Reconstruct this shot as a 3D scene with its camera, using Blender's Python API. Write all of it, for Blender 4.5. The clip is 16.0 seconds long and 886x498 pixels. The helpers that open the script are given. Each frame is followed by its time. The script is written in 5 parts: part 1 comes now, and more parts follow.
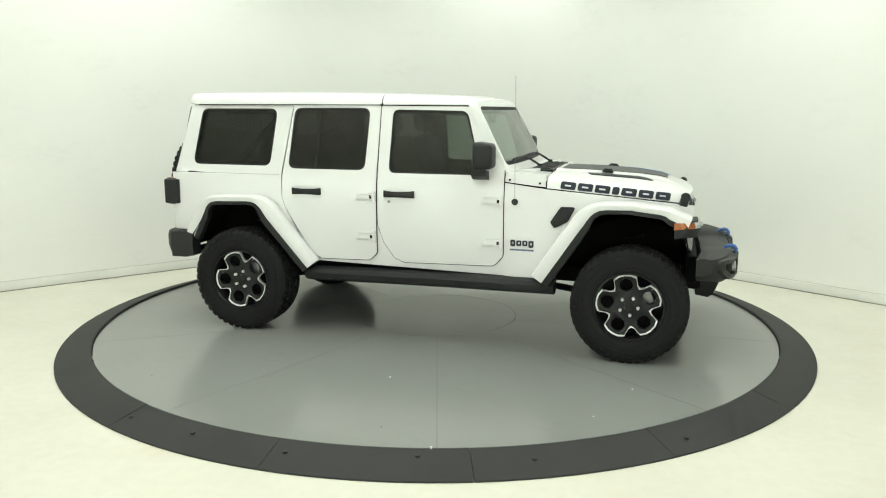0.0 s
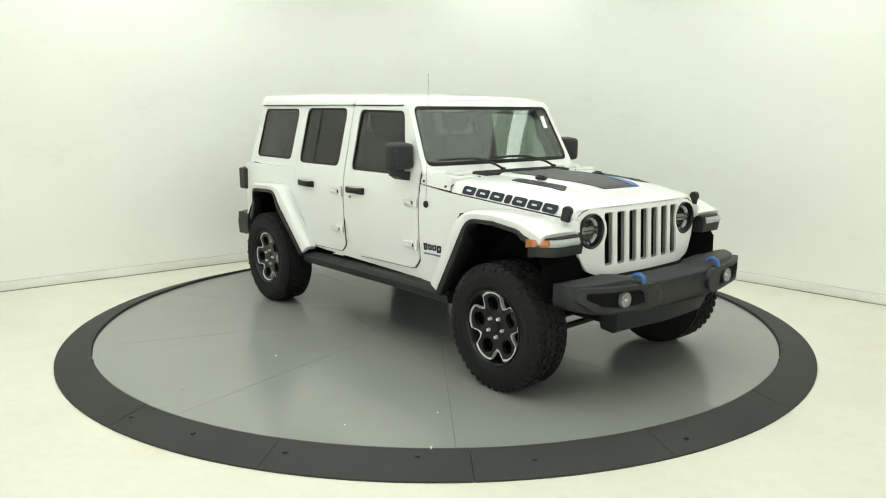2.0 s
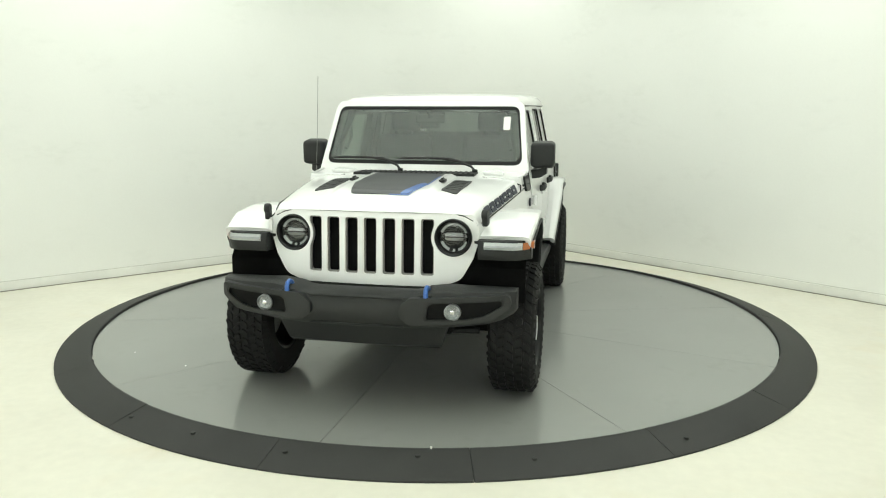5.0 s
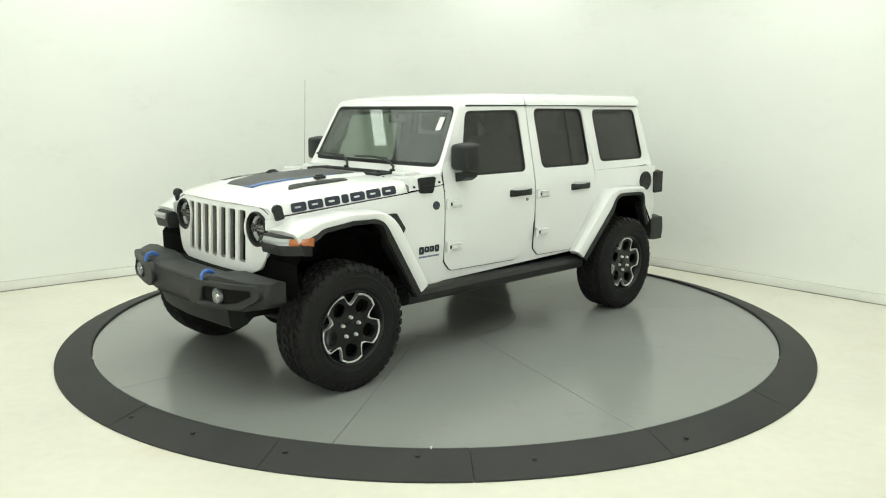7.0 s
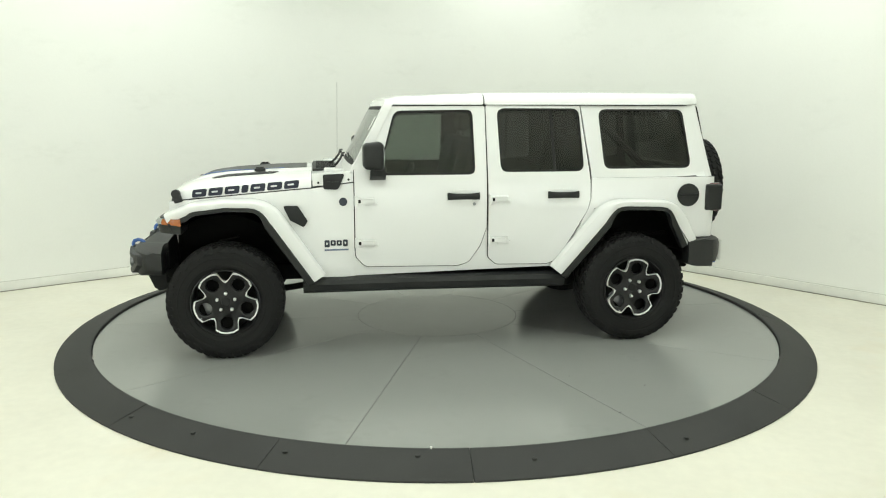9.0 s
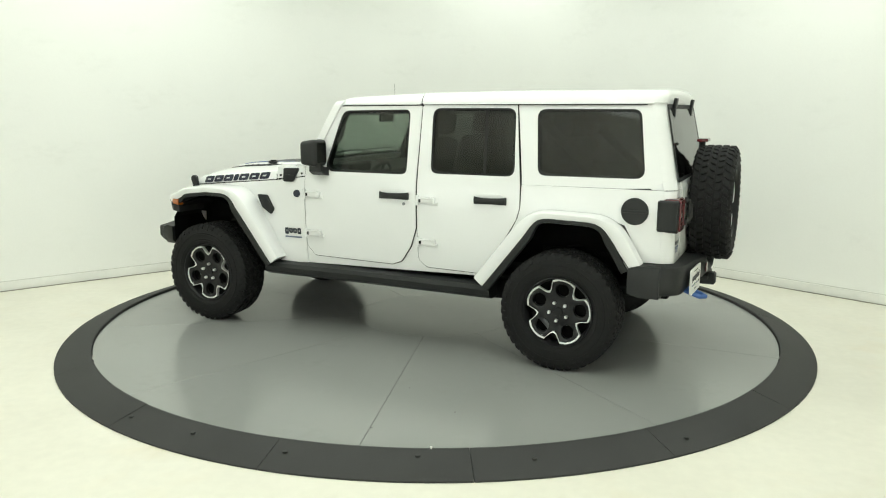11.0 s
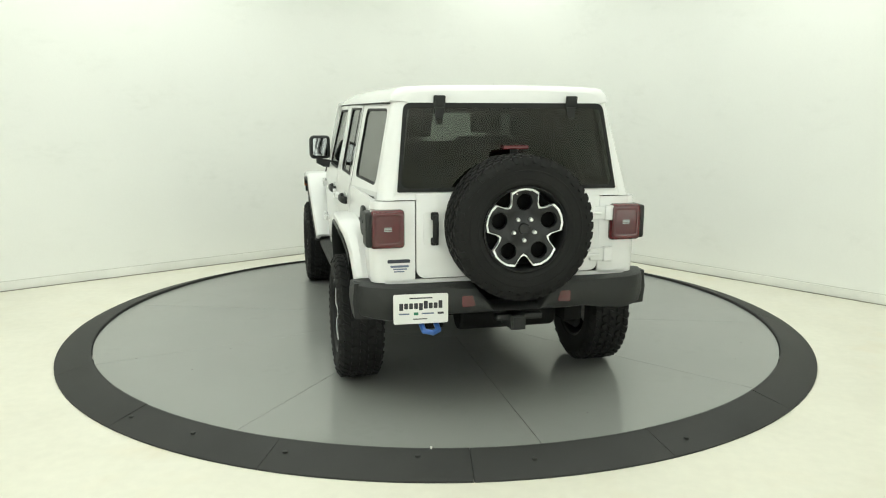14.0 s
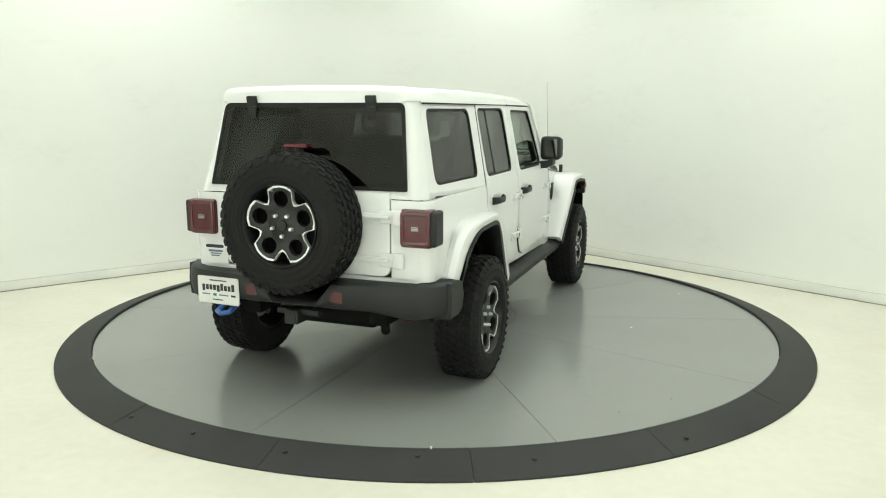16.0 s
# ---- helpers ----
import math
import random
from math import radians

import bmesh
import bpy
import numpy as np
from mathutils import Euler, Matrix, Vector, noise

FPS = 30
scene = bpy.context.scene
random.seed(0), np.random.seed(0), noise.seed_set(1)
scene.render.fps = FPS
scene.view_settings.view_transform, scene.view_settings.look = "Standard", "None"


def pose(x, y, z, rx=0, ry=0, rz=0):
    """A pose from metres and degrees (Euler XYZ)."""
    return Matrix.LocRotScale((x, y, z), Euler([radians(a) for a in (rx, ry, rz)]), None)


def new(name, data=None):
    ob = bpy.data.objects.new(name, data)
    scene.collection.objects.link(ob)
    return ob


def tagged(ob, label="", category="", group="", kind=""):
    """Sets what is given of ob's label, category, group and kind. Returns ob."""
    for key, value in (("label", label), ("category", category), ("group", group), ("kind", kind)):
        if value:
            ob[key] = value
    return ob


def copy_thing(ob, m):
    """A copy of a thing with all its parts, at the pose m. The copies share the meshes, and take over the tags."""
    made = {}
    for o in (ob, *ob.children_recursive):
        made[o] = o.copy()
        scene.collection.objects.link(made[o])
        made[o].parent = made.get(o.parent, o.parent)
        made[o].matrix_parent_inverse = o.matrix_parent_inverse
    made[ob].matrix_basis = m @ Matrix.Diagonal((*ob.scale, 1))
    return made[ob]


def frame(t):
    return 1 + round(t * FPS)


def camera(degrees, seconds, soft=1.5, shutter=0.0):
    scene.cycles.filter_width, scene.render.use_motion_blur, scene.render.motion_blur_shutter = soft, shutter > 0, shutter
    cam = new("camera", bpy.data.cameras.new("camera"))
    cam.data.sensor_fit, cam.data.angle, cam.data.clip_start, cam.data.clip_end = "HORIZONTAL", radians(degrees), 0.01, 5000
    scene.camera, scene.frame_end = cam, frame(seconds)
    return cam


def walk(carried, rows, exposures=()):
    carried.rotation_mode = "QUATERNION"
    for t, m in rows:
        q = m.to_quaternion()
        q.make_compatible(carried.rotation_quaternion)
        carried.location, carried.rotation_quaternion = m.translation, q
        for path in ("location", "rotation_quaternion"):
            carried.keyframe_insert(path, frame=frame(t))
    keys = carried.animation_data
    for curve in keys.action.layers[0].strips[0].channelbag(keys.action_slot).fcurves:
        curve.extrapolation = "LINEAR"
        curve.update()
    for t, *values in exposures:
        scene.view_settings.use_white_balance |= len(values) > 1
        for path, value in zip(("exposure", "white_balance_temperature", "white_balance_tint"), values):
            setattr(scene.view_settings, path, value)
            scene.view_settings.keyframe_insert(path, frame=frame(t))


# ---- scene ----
# ---- camera ----
EYE = (0.0, -6.4387, 1.7133)
YAW, PITCH, ROLL = 0.007789, 0.179397, 0.002279
cam = camera(60.04, 16.0, soft=1.1)
VIEW = Matrix.Translation(EYE) @ Euler((math.pi / 2 - PITCH, 0, -YAW)).to_matrix().to_4x4() @ Matrix.Rotation(ROLL, 4, "Z")
walk(cam, [(0.0, VIEW), (16.0, VIEW)], exposures=[(0.0, 0.0), (16.0, 0.0)])

# ---- light ----
world = bpy.data.worlds.new("world")
scene.world = world
world.use_nodes = True
world.node_tree.nodes["Background"].inputs[0].default_value = (0.9, 1.0, 0.85, 1)
world.node_tree.nodes["Background"].inputs[1].default_value = 0.2
FLOOR = -0.073
CEIL = 3.75
LAMP_WATTS, WASH_WATTS, PANEL_WATTS = 142.0, 12.0, 46.0
LAMP_TINT = (0.93, 1.0, 0.925)
CORNER = (0.42, 4.73)
TURN_L, TURN_R = 217.9, 311.7      # headings of the two walls that leave the far corner


def area(name, m, sx, sy, watts):
    d = bpy.data.lights.new(name, "AREA")
    d.shape, d.size, d.size_y, d.energy, d.color = "RECTANGLE", sx, sy, watts, LAMP_TINT
    ob = new(name, d)
    ob.matrix_world = m
    return ob


# ---- materials ----
def mat(name, color, rough=0.5, metal=0.0, coat=0.0, grain=0.0, scale=40.0, stain=0.0, stain_scale=2.0, bump=0.0, bump_scale=200.0, rough_var=0.0, spec=0.5, scuff=0.0, scuff_scale=1.3, scuff_tint=(0.5, 0.5, 0.46)):
    m = bpy.data.materials.new(name)
    m.use_nodes = True
    nt = m.node_tree
    b = nt.nodes["Principled BSDF"]
    b.inputs["Roughness"].default_value = rough
    b.inputs["Metallic"].default_value = metal
    b.inputs["Coat Weight"].default_value = coat
    b.inputs["Coat Roughness"].default_value = 0.06
    b.inputs["Specular IOR Level"].default_value = spec
    tc = nt.nodes.new("ShaderNodeTexCoord")

    def tex(s, detail=6.0):
        n = nt.nodes.new("ShaderNodeTexNoise")
        n.inputs["Scale"].default_value, n.inputs["Detail"].default_value = s, detail
        nt.links.new(tc.outputs["Object"], n.inputs["Vector"])
        return n.outputs["Fac"]

    def ranged(src, lo, hi):
        n = nt.nodes.new("ShaderNodeMapRange")
        n.inputs["From Min"].default_value, n.inputs["From Max"].default_value = 0.3, 0.7
        n.inputs["To Min"].default_value, n.inputs["To Max"].default_value = lo, hi
        nt.links.new(src, n.inputs["Value"])
        return n.outputs["Result"]

    base = None
    for amount, s in ((grain, scale), (stain, stain_scale)):
        if amount:
            f = ranged(tex(s), 1 - amount, 1.0)
            if base is None:
                base = f
            else:
                mm = nt.nodes.new("ShaderNodeMath")
                mm.operation = "MULTIPLY"
                nt.links.new(base, mm.inputs[0])
                nt.links.new(f, mm.inputs[1])
                base = mm.outputs[0]
    if base is None:
        b.inputs["Base Color"].default_value = (*color, 1)
    else:
        mix = nt.nodes.new("ShaderNodeMix")
        mix.data_type = "RGBA"
        mix.inputs[6].default_value = (0, 0, 0, 1)
        mix.inputs[7].default_value = (*color, 1)
        nt.links.new(base, mix.inputs[0])
        nt.links.new(mix.outputs[2], b.inputs["Base Color"])
        if scuff:
            # sparse smudges: a stretched noise inside patches of a broad one
            mp = nt.nodes.new("ShaderNodeMapping")
            mp.inputs["Scale"].default_value = (1.0, 1.0, 2.2)
            nt.links.new(tc.outputs["Object"], mp.inputs["Vector"])
            fs = []
            for sc, lo, hi in ((scuff_scale, 0.52, 0.66), (scuff_scale * 5.5, 0.45, 0.70)):
                n = nt.nodes.new("ShaderNodeTexNoise")
                n.inputs["Scale"].default_value, n.inputs["Detail"].default_value = sc, 5.0
                nt.links.new(mp.outputs[0], n.inputs["Vector"])
                k = nt.nodes.new("ShaderNodeMapRange")
                k.inputs["From Min"].default_value, k.inputs["From Max"].default_value = lo, hi
                nt.links.new(n.outputs["Fac"], k.inputs["Value"])
                fs.append(k.outputs["Result"])
            both = nt.nodes.new("ShaderNodeMath")
            both.operation = "MULTIPLY"
            nt.links.new(fs[0], both.inputs[0])
            nt.links.new(fs[1], both.inputs[1])
            amt = nt.nodes.new("ShaderNodeMath")
            amt.operation, amt.inputs[1].default_value = "MULTIPLY", scuff
            nt.links.new(both.outputs[0], amt.inputs[0])
            smudge = nt.nodes.new("ShaderNodeMix")
            smudge.data_type = "RGBA"
            smudge.inputs[7].default_value = (*(c * t for c, t in zip(color, scuff_tint)), 1)
            nt.links.new(amt.outputs[0], smudge.inputs[0])
            nt.links.new(mix.outputs[2], smudge.inputs[6])
            nt.links.new(smudge.outputs[2], b.inputs["Base Color"])
    if rough_var:
        nt.links.new(ranged(tex(stain_scale * 2.3), rough - rough_var, rough + rough_var), b.inputs["Roughness"])
    if bump:
        bp = nt.nodes.new("ShaderNodeBump")
        bp.inputs["Strength"].default_value, bp.inputs["Distance"].default_value = bump, 0.002
        nt.links.new(tex(bump_scale, 4.0), bp.inputs["Height"])
        nt.links.new(bp.outputs[0], b.inputs["Normal"])
    return m


def glass(name, tint, gloss_rough=0.02):
    m = bpy.data.materials.new(name)
    m.use_nodes = True
    nt = m.node_tree
    nt.nodes.remove(nt.nodes["Principled BSDF"])
    out = nt.nodes["Material Output"]
    tr, gl, mx, lw, pw, ma = (nt.nodes.new(k) for k in ("ShaderNodeBsdfTransparent", "ShaderNodeBsdfGlossy", "ShaderNodeMixShader", "ShaderNodeLayerWeight", "ShaderNodeMath", "ShaderNodeMath"))
    tr.inputs[0].default_value = (*tint, 1)
    gl.inputs["Roughness"].default_value = gloss_rough
    lw.inputs[0].default_value = 0.5
    pw.operation, pw.inputs[1].default_value = "POWER", 5.0
    ma.operation, ma.inputs[1].default_value, ma.inputs[2].default_value = "MULTIPLY_ADD", 0.9, 0.062
    nt.links.new(lw.outputs["Facing"], pw.inputs[0])
    nt.links.new(pw.outputs[0], ma.inputs[0])
    nt.links.new(ma.outputs[0], mx.inputs[0])
    nt.links.new(tr.outputs[0], mx.inputs[1])
    nt.links.new(gl.outputs[0], mx.inputs[2])
    nt.links.new(mx.outputs[0], out.inputs[0])
    return m


def glow(name, color, strength):
    m = bpy.data.materials.new(name)
    m.use_nodes = True
    b = m.node_tree.nodes["Principled BSDF"]
    b.inputs["Emission Color"].default_value = (*color, 1)
    b.inputs["Emission Strength"].default_value = strength
    return m


PAINT = mat("white_paint", (0.775, 0.775, 0.77), 0.35, coat=0.7, grain=0.02, scale=900, stain=0.02, stain_scale=3)
WALL = mat("wall_paint", (0.855, 0.855, 0.82), 0.6, grain=0.015, scale=60, stain=0.03, stain_scale=0.9, bump=0.1, bump_scale=120, scuff=0.09)
FLOORM = mat("sealed_floor", (0.79, 0.76, 0.66), 0.42, grain=0.05, scale=14, stain=0.06, stain_scale=1.4, bump=0.1, rough_var=0.08, scuff=0.22, scuff_scale=0.8, scuff_tint=(0.85, 0.68, 0.46))
CEILM = mat("ceiling_paint", (0.82, 0.82, 0.80), 0.7, grain=0.02, scale=60, stain=0.03)
DISC = mat("grey_epoxy", (0.285, 0.29, 0.28), 0.18, grain=0.04, scale=150, stain=0.05, stain_scale=1.1, bump=0.03, bump_scale=300, rough_var=0.05, scuff=0.12, scuff_scale=2.2)
SKIRT = mat("skirting_paint", (0.79, 0.785, 0.74), 0.55, grain=0.03, scale=30, stain=0.08, stain_scale=2.5, scuff=0.15)
BASE_JOINT = mat("mottled_joint", (0.36, 0.33, 0.26), 0.8, grain=0.5, scale=14, stain=0.5, stain_scale=2.5)
GROOVE = mat("dark_joint", (0.10, 0.10, 0.095), 0.7)
RING = mat("black_rubber_ramp", (0.040, 0.040, 0.039), 0.65, spec=0.3, grain=0.15, scale=240, stain=0.18, stain_scale=2.5, bump=0.25, bump_scale=500)
TYRE = mat("tyre_rubber", (0.013, 0.013, 0.013), 0.7, spec=0.22, grain=0.25, scale=120, stain=0.25, stain_scale=7, bump=0.2, bump_scale=300)
PLASTIC = mat("textured_black_plastic", (0.020, 0.021, 0.021), 0.5, spec=0.3, grain=0.15, scale=400, stain=0.15, stain_scale=6, bump=0.3, bump_scale=700)
BUMPER = mat("grey_bumper_plastic", (0.024, 0.025, 0.025), 0.52, spec=0.35, grain=0.15, scale=400, stain=0.15, stain_scale=6, bump=0.3, bump_scale=700)
DARK = mat("underbody_black", (0.008, 0.008, 0.008), 0.8, spec=0.15, grain=0.3, scale=30, stain=0.3, stain_scale=5)
SEAL = mat("black_seal", (0.012, 0.012, 0.012), 0.6, spec=0.25, grain=0.2, scale=90)
GLOSSBLACK = mat("gloss_black", (0.009, 0.009, 0.010), 0.34, coat=0.06, spec=0.3, grain=0.1, scale=60)
MATTEBLACK = mat("matte_black_vinyl", (0.035, 0.036, 0.04), 0.45, grain=0.1, scale=200)
SILVER = mat("machined_alloy", (0.82, 0.83, 0.82), 0.32, metal=0.55, grain=0.08, scale=300)
MIRROR = mat("mirror_glass", (0.22, 0.23, 0.23), 0.04, metal=1.0)
CHROME = mat("chrome", (0.8, 0.8, 0.8), 0.08, metal=1.0)
STEEL = mat("bare_steel", (0.45, 0.45, 0.44), 0.4, metal=1.0, grain=0.2, scale=60)
BLUE = mat("blue_enamel", (0.035, 0.12, 0.40), 0.35, coat=0.3, grain=0.05, scale=100)
NAVY = mat("navy_vinyl", (0.016, 0.019, 0.034), 0.45, spec=0.3, grain=0.05, scale=100)
REDLENS = mat("red_lens", (0.085, 0.007, 0.010), 0.2, coat=0.4, grain=0.1, scale=50)
REDPAINT = mat("red_shock", (0.20, 0.012, 0.016), 0.4, grain=0.1, scale=50)
AMBER = mat("amber_lens", (0.40, 0.115, 0.025), 0.2, coat=0.6, grain=0.08, scale=70)
CLEARLENS = mat("white_lens", (0.42, 0.44, 0.44), 0.15, coat=0.8, grain=0.08, scale=90)
LAMPGREY = mat("lamp_reflector", (0.28, 0.29, 0.30), 0.3, metal=0.5, grain=0.2, scale=60)
AERIAL = mat("grey_aerial", (0.22, 0.21, 0.20), 0.5)
SEATM = mat("black_cloth", (0.022, 0.022, 0.023), 0.85, grain=0.25, scale=300, stain=0.15, stain_scale=6, bump=0.2)
TRIM = mat("interior_plastic", (0.035, 0.036, 0.036), 0.6, grain=0.15, scale=200)
LINER = mat("headliner", (0.30, 0.30, 0.29), 0.9, grain=0.1, scale=200)
PAPER = mat("white_card", (0.78, 0.78, 0.75), 0.5, grain=0.03, scale=100)
PRINT = mat("black_print", (0.03, 0.03, 0.035), 0.6)
PRINTBLUE = mat("grey_blue_print", (0.14, 0.17, 0.25), 0.5)
GREENP = mat("green_print", (0.03, 0.2, 0.12), 0.5)
BADGE = mat("dark_badge", (0.035, 0.04, 0.055), 0.3, metal=0.4)
TINT = glass("privacy_glass", (0.38, 0.39, 0.38))
TINTF = glass("door_glass", (0.58, 0.62, 0.59))
CLEAR = glass("windscreen_glass", (0.83, 0.89, 0.85))
LENS = glass("lamp_lens", (0.93, 0.94, 0.94))
LIGHTM = glow("light_diffuser", (0.90, 1.0, 0.85), 0.5)

# ---- mesh helpers ----
def finish(bm, name, material, parent=None, label="", sharp=32.0, smooth=True):
    bmesh.ops.recalc_face_normals(bm, faces=bm.faces[:])
    if smooth:
        lim = radians(sharp)
        for f in bm.faces:
            f.smooth = True
        for e in bm.edges:
            if len(e.link_faces) != 2:
                e.smooth = False
                continue
            ang = e.calc_face_angle(3.2)
            small, large = sorted(f.calc_area() for f in e.link_faces)
            # a broad flat face keeps its own normal beside a narrow bevel
            if ang > lim or (ang > 0.25 and large > 12 * small):
                e.smooth = False
    me = bpy.data.meshes.new(name)
    bm.to_mesh(me)
    bm.free()
    me.materials.append(material)
    ob = new(name, me)
    if parent is not None:
        ob.parent = parent
    if label:
        tagged(ob, label)
    return ob


def part(name, bm, material, parent, label="", sharp=32.0, smooth=True):
    return finish(bm, name, material, parent, label, sharp, smooth)


def bevelled(bm, edges, w, seg=2):
    if w > 0:
        bmesh.ops.bevel(bm, geom=list(edges), offset=w, offset_type="OFFSET", segments=seg, affect="EDGES", profile=0.5, clamp_overlap=True)


def box(x0, x1, y0, y1, z0, z1, bevel=0.0, seg=2, bm=None, m=None):
    (x0, x1), (y0, y1), (z0, z1) = sorted((x0, x1)), sorted((y0, y1)), sorted((z0, z1))
    b2 = bmesh.new()
    bmesh.ops.create_cube(b2, size=1.0)
    for v in b2.verts:
        v.co = Vector(((x0 + x1) / 2 + v.co.x * (x1 - x0), (y0 + y1) / 2 + v.co.y * (y1 - y0), (z0 + z1) / 2 + v.co.z * (z1 - z0)))
    bevelled(b2, b2.edges, bevel, seg)
    return add_in(bm, b2, m)


def add_in(bm, b2, m=None):
    """Join b2 into bm (or return it)."""
    if m is not None:
        b2.transform(m)
    if bm is None:
        return b2
    me = bpy.data.meshes.new("tmp")
    b2.to_mesh(me)
    b2.free()
    bm.from_mesh(me)
    bpy.data.meshes.remove(me)
    return bm


def cyl(r, h, seg=24, r2=None, bevel=0.0, bm=None, m=None):
    b2 = bmesh.new()
    bmesh.ops.create_cone(b2, cap_ends=True, segments=seg, radius1=r, radius2=r if r2 is None else r2, depth=h)
    if bevel:
        bevelled(b2, [e for e in b2.edges if any(len(f.verts) > 4 for f in e.link_faces)], bevel, 2)
    return add_in(bm, b2, m)


def rounded(poly, r, seg=4):
    """Fillet the corners of a closed polygon. r: one radius or one per corner."""
    out, n = [], len(poly)
    for i in range(n):
        p, a, b = Vector(poly[i]), Vector(poly[i - 1]), Vector(poly[(i + 1) % n])
        rr = r[i] if isinstance(r, (list, tuple)) else r
        da, db = (a - p), (b - p)
        la, lb = da.length, db.length
        ang = da.angle(db) if la and lb else math.pi
        if rr <= 0 or ang > 3.1:
            out.append(tuple(p))
            continue
        d = min(rr / math.tan(ang / 2), 0.49 * la, 0.49 * lb)
        s, e = p + da.normalized() * d, p + db.normalized() * d
        for k in range(seg + 1):
            t = k / seg
            out.append(tuple((1 - t) ** 2 * s + 2 * t * (1 - t) * p + t * t * e))
    return out


def rrect(u0, u1, v0, v1, r, seg=4):
    return rounded([(u0, v0), (u1, v0), (u1, v1), (u0, v1)], r, seg)


def sheet(outline, holes, place, depth, cuts=(), ucuts=(), bevel=0.0):
    """A sheet with holes from a 2D outline; place(u, v, d) gives its point at depth d."""
    bm = bmesh.new()
    edges = []
    for loop in [outline] + list(holes):
        vs = [bm.verts.new((u, v, 0)) for u, v in loop]
        edges += [bm.edges.new((vs[i], vs[(i + 1) % len(vs)])) for i in range(len(vs))]
    bmesh.ops.triangle_fill(bm, use_beauty=True, edges=edges)
    for c in cuts:
        bmesh.ops.bisect_plane(bm, geom=bm.verts[:] + bm.edges[:] + bm.faces[:], plane_co=(0, c, 0), plane_no=(0, 1, 0))
    for c in ucuts:
        bmesh.ops.bisect_plane(bm, geom=bm.verts[:] + bm.edges[:] + bm.faces[:], plane_co=(c, 0, 0), plane_no=(1, 0, 0))
    flat = [(v.co.x, v.co.y) for v in bm.verts]
    bm.verts.index_update()
    faces = [[v.index for v in f.verts] for f in bm.faces]
    rim = [[v.index for v in e.verts] for e in bm.edges if len(e.link_faces) == 1]
    bm.free()
    out = bmesh.new()
    top = [out.verts.new(place(u, v, 0.0)) for u, v in flat]
    low = [out.verts.new(place(u, v, depth)) for u, v in flat]
    for f in faces:
        out.faces.new([top[i] for i in f])
        out.faces.new([low[i] for i in reversed(f)])
    for a, b in rim:
        out.faces.new([top[a], top[b], low[b], low[a]])
    if bevel:
        bmesh.ops.recalc_face_normals(out, faces=out.faces[:])
        bevelled(out, [e for e in out.edges if len(e.link_faces) == 2 and e.calc_face_angle(0) > 1.2], bevel, 2)
    return out


def loft(rings, closed=True, caps=True, bm=None):
    b2 = bmesh.new()
    rows = [[b2.verts.new(p) for p in ring] for ring in rings]
    n = len(rows[0])
    for a, b in zip(rows, rows[1:]):
        for i in range(n if closed else n - 1):
            j = (i + 1) % n
            b2.faces.new([a[i], a[j], b[j], b[i]])
    if caps and closed:
        b2.faces.new(rows[0])
        b2.faces.new(rows[-1])
    return add_in(bm, b2)


def lathe(profile, seg=48, bm=None, m=None):
    """Profile of (radius, height) turned round z."""
    rings = []
    for k in range(seg):
        a = 2 * math.pi * k / seg
        rings.append([(r * math.cos(a), r * math.sin(a), h) for r, h in profile])
    b2 = bmesh.new()
    rows = [[b2.verts.new(p) for p in ring] for ring in rings]
    for k in range(seg):
        a, b = rows[k], rows[(k + 1) % seg]
        for i in range(len(profile) - 1):
            b2.faces.new([a[i], a[i + 1], b[i + 1], b[i]])
    bmesh.ops.remove_doubles(b2, verts=b2.verts[:], dist=1e-6)
    return add_in(bm, b2, m)


def tube(points, r, seg=8, bm=None):
    """A bent rod through the points."""
    pts = [Vector(p) for p in points]
    rings = []
    up = Vector((0.13, 0.31, 0.94))
    for i, p in enumerate(pts):
        d = (pts[min(i + 1, len(pts) - 1)] - pts[max(i - 1, 0)]).normalized()
        a = d.cross(up).normalized()
        b = d.cross(a)
        rings.append([p + (a * math.cos(2 * math.pi * k / seg) + b * math.sin(2 * math.pi * k / seg)) * r for k in range(seg)])
    return loft(rings, bm=bm)


def lerp(x, table):
    for (a, fa), (b, fb) in zip(table, table[1:]):
        if x <= b:
            t = max(0.0, (x - a) / (b - a))
            return fa + (fb - fa) * t
    return table[-1][1]

# ---- room ----
DIRL = Vector((math.cos(radians(TURN_L)), math.sin(radians(TURN_L)), 0))
DIRR = Vector((math.cos(radians(TURN_R)), math.sin(radians(TURN_R)), 0))
C0 = Vector((CORNER[0], CORNER[1], 0))
SIDE = 11.5
# plan of the room: far corner, left corner, near corner, right corner
PLAN = [C0, C0 + DIRL * SIDE, C0 + (DIRL + DIRR) * SIDE, C0 + DIRR * SIDE]


def room_outline(grow=0.0):
    pts = [(p.x, p.y) for p in PLAN]
    if grow:
        c = sum(PLAN, Vector()) / 4
        pts = [(p.x + (p.x - c.x) / (SIDE * 0.707) * grow * 1.414, p.y + (p.y - c.y) / (SIDE * 0.707) * grow * 1.414) for p in PLAN]
    return rounded(pts, [1.6, 0.5, 0.5, 0.5], 12)


def flat(name, outline, z0, z1, material, label):
    bm = bmesh.new()
    lo = [bm.verts.new((x, y, z0)) for x, y in outline]
    hi = [bm.verts.new((x, y, z1)) for x, y in outline]
    bm.faces.new(lo)
    bm.faces.new(hi)
    n = len(lo)
    for i in range(n):
        bm.faces.new([lo[i], lo[(i + 1) % n], hi[(i + 1) % n], hi[i]])
    return tagged(finish(bm, name, material), label, kind="structure")


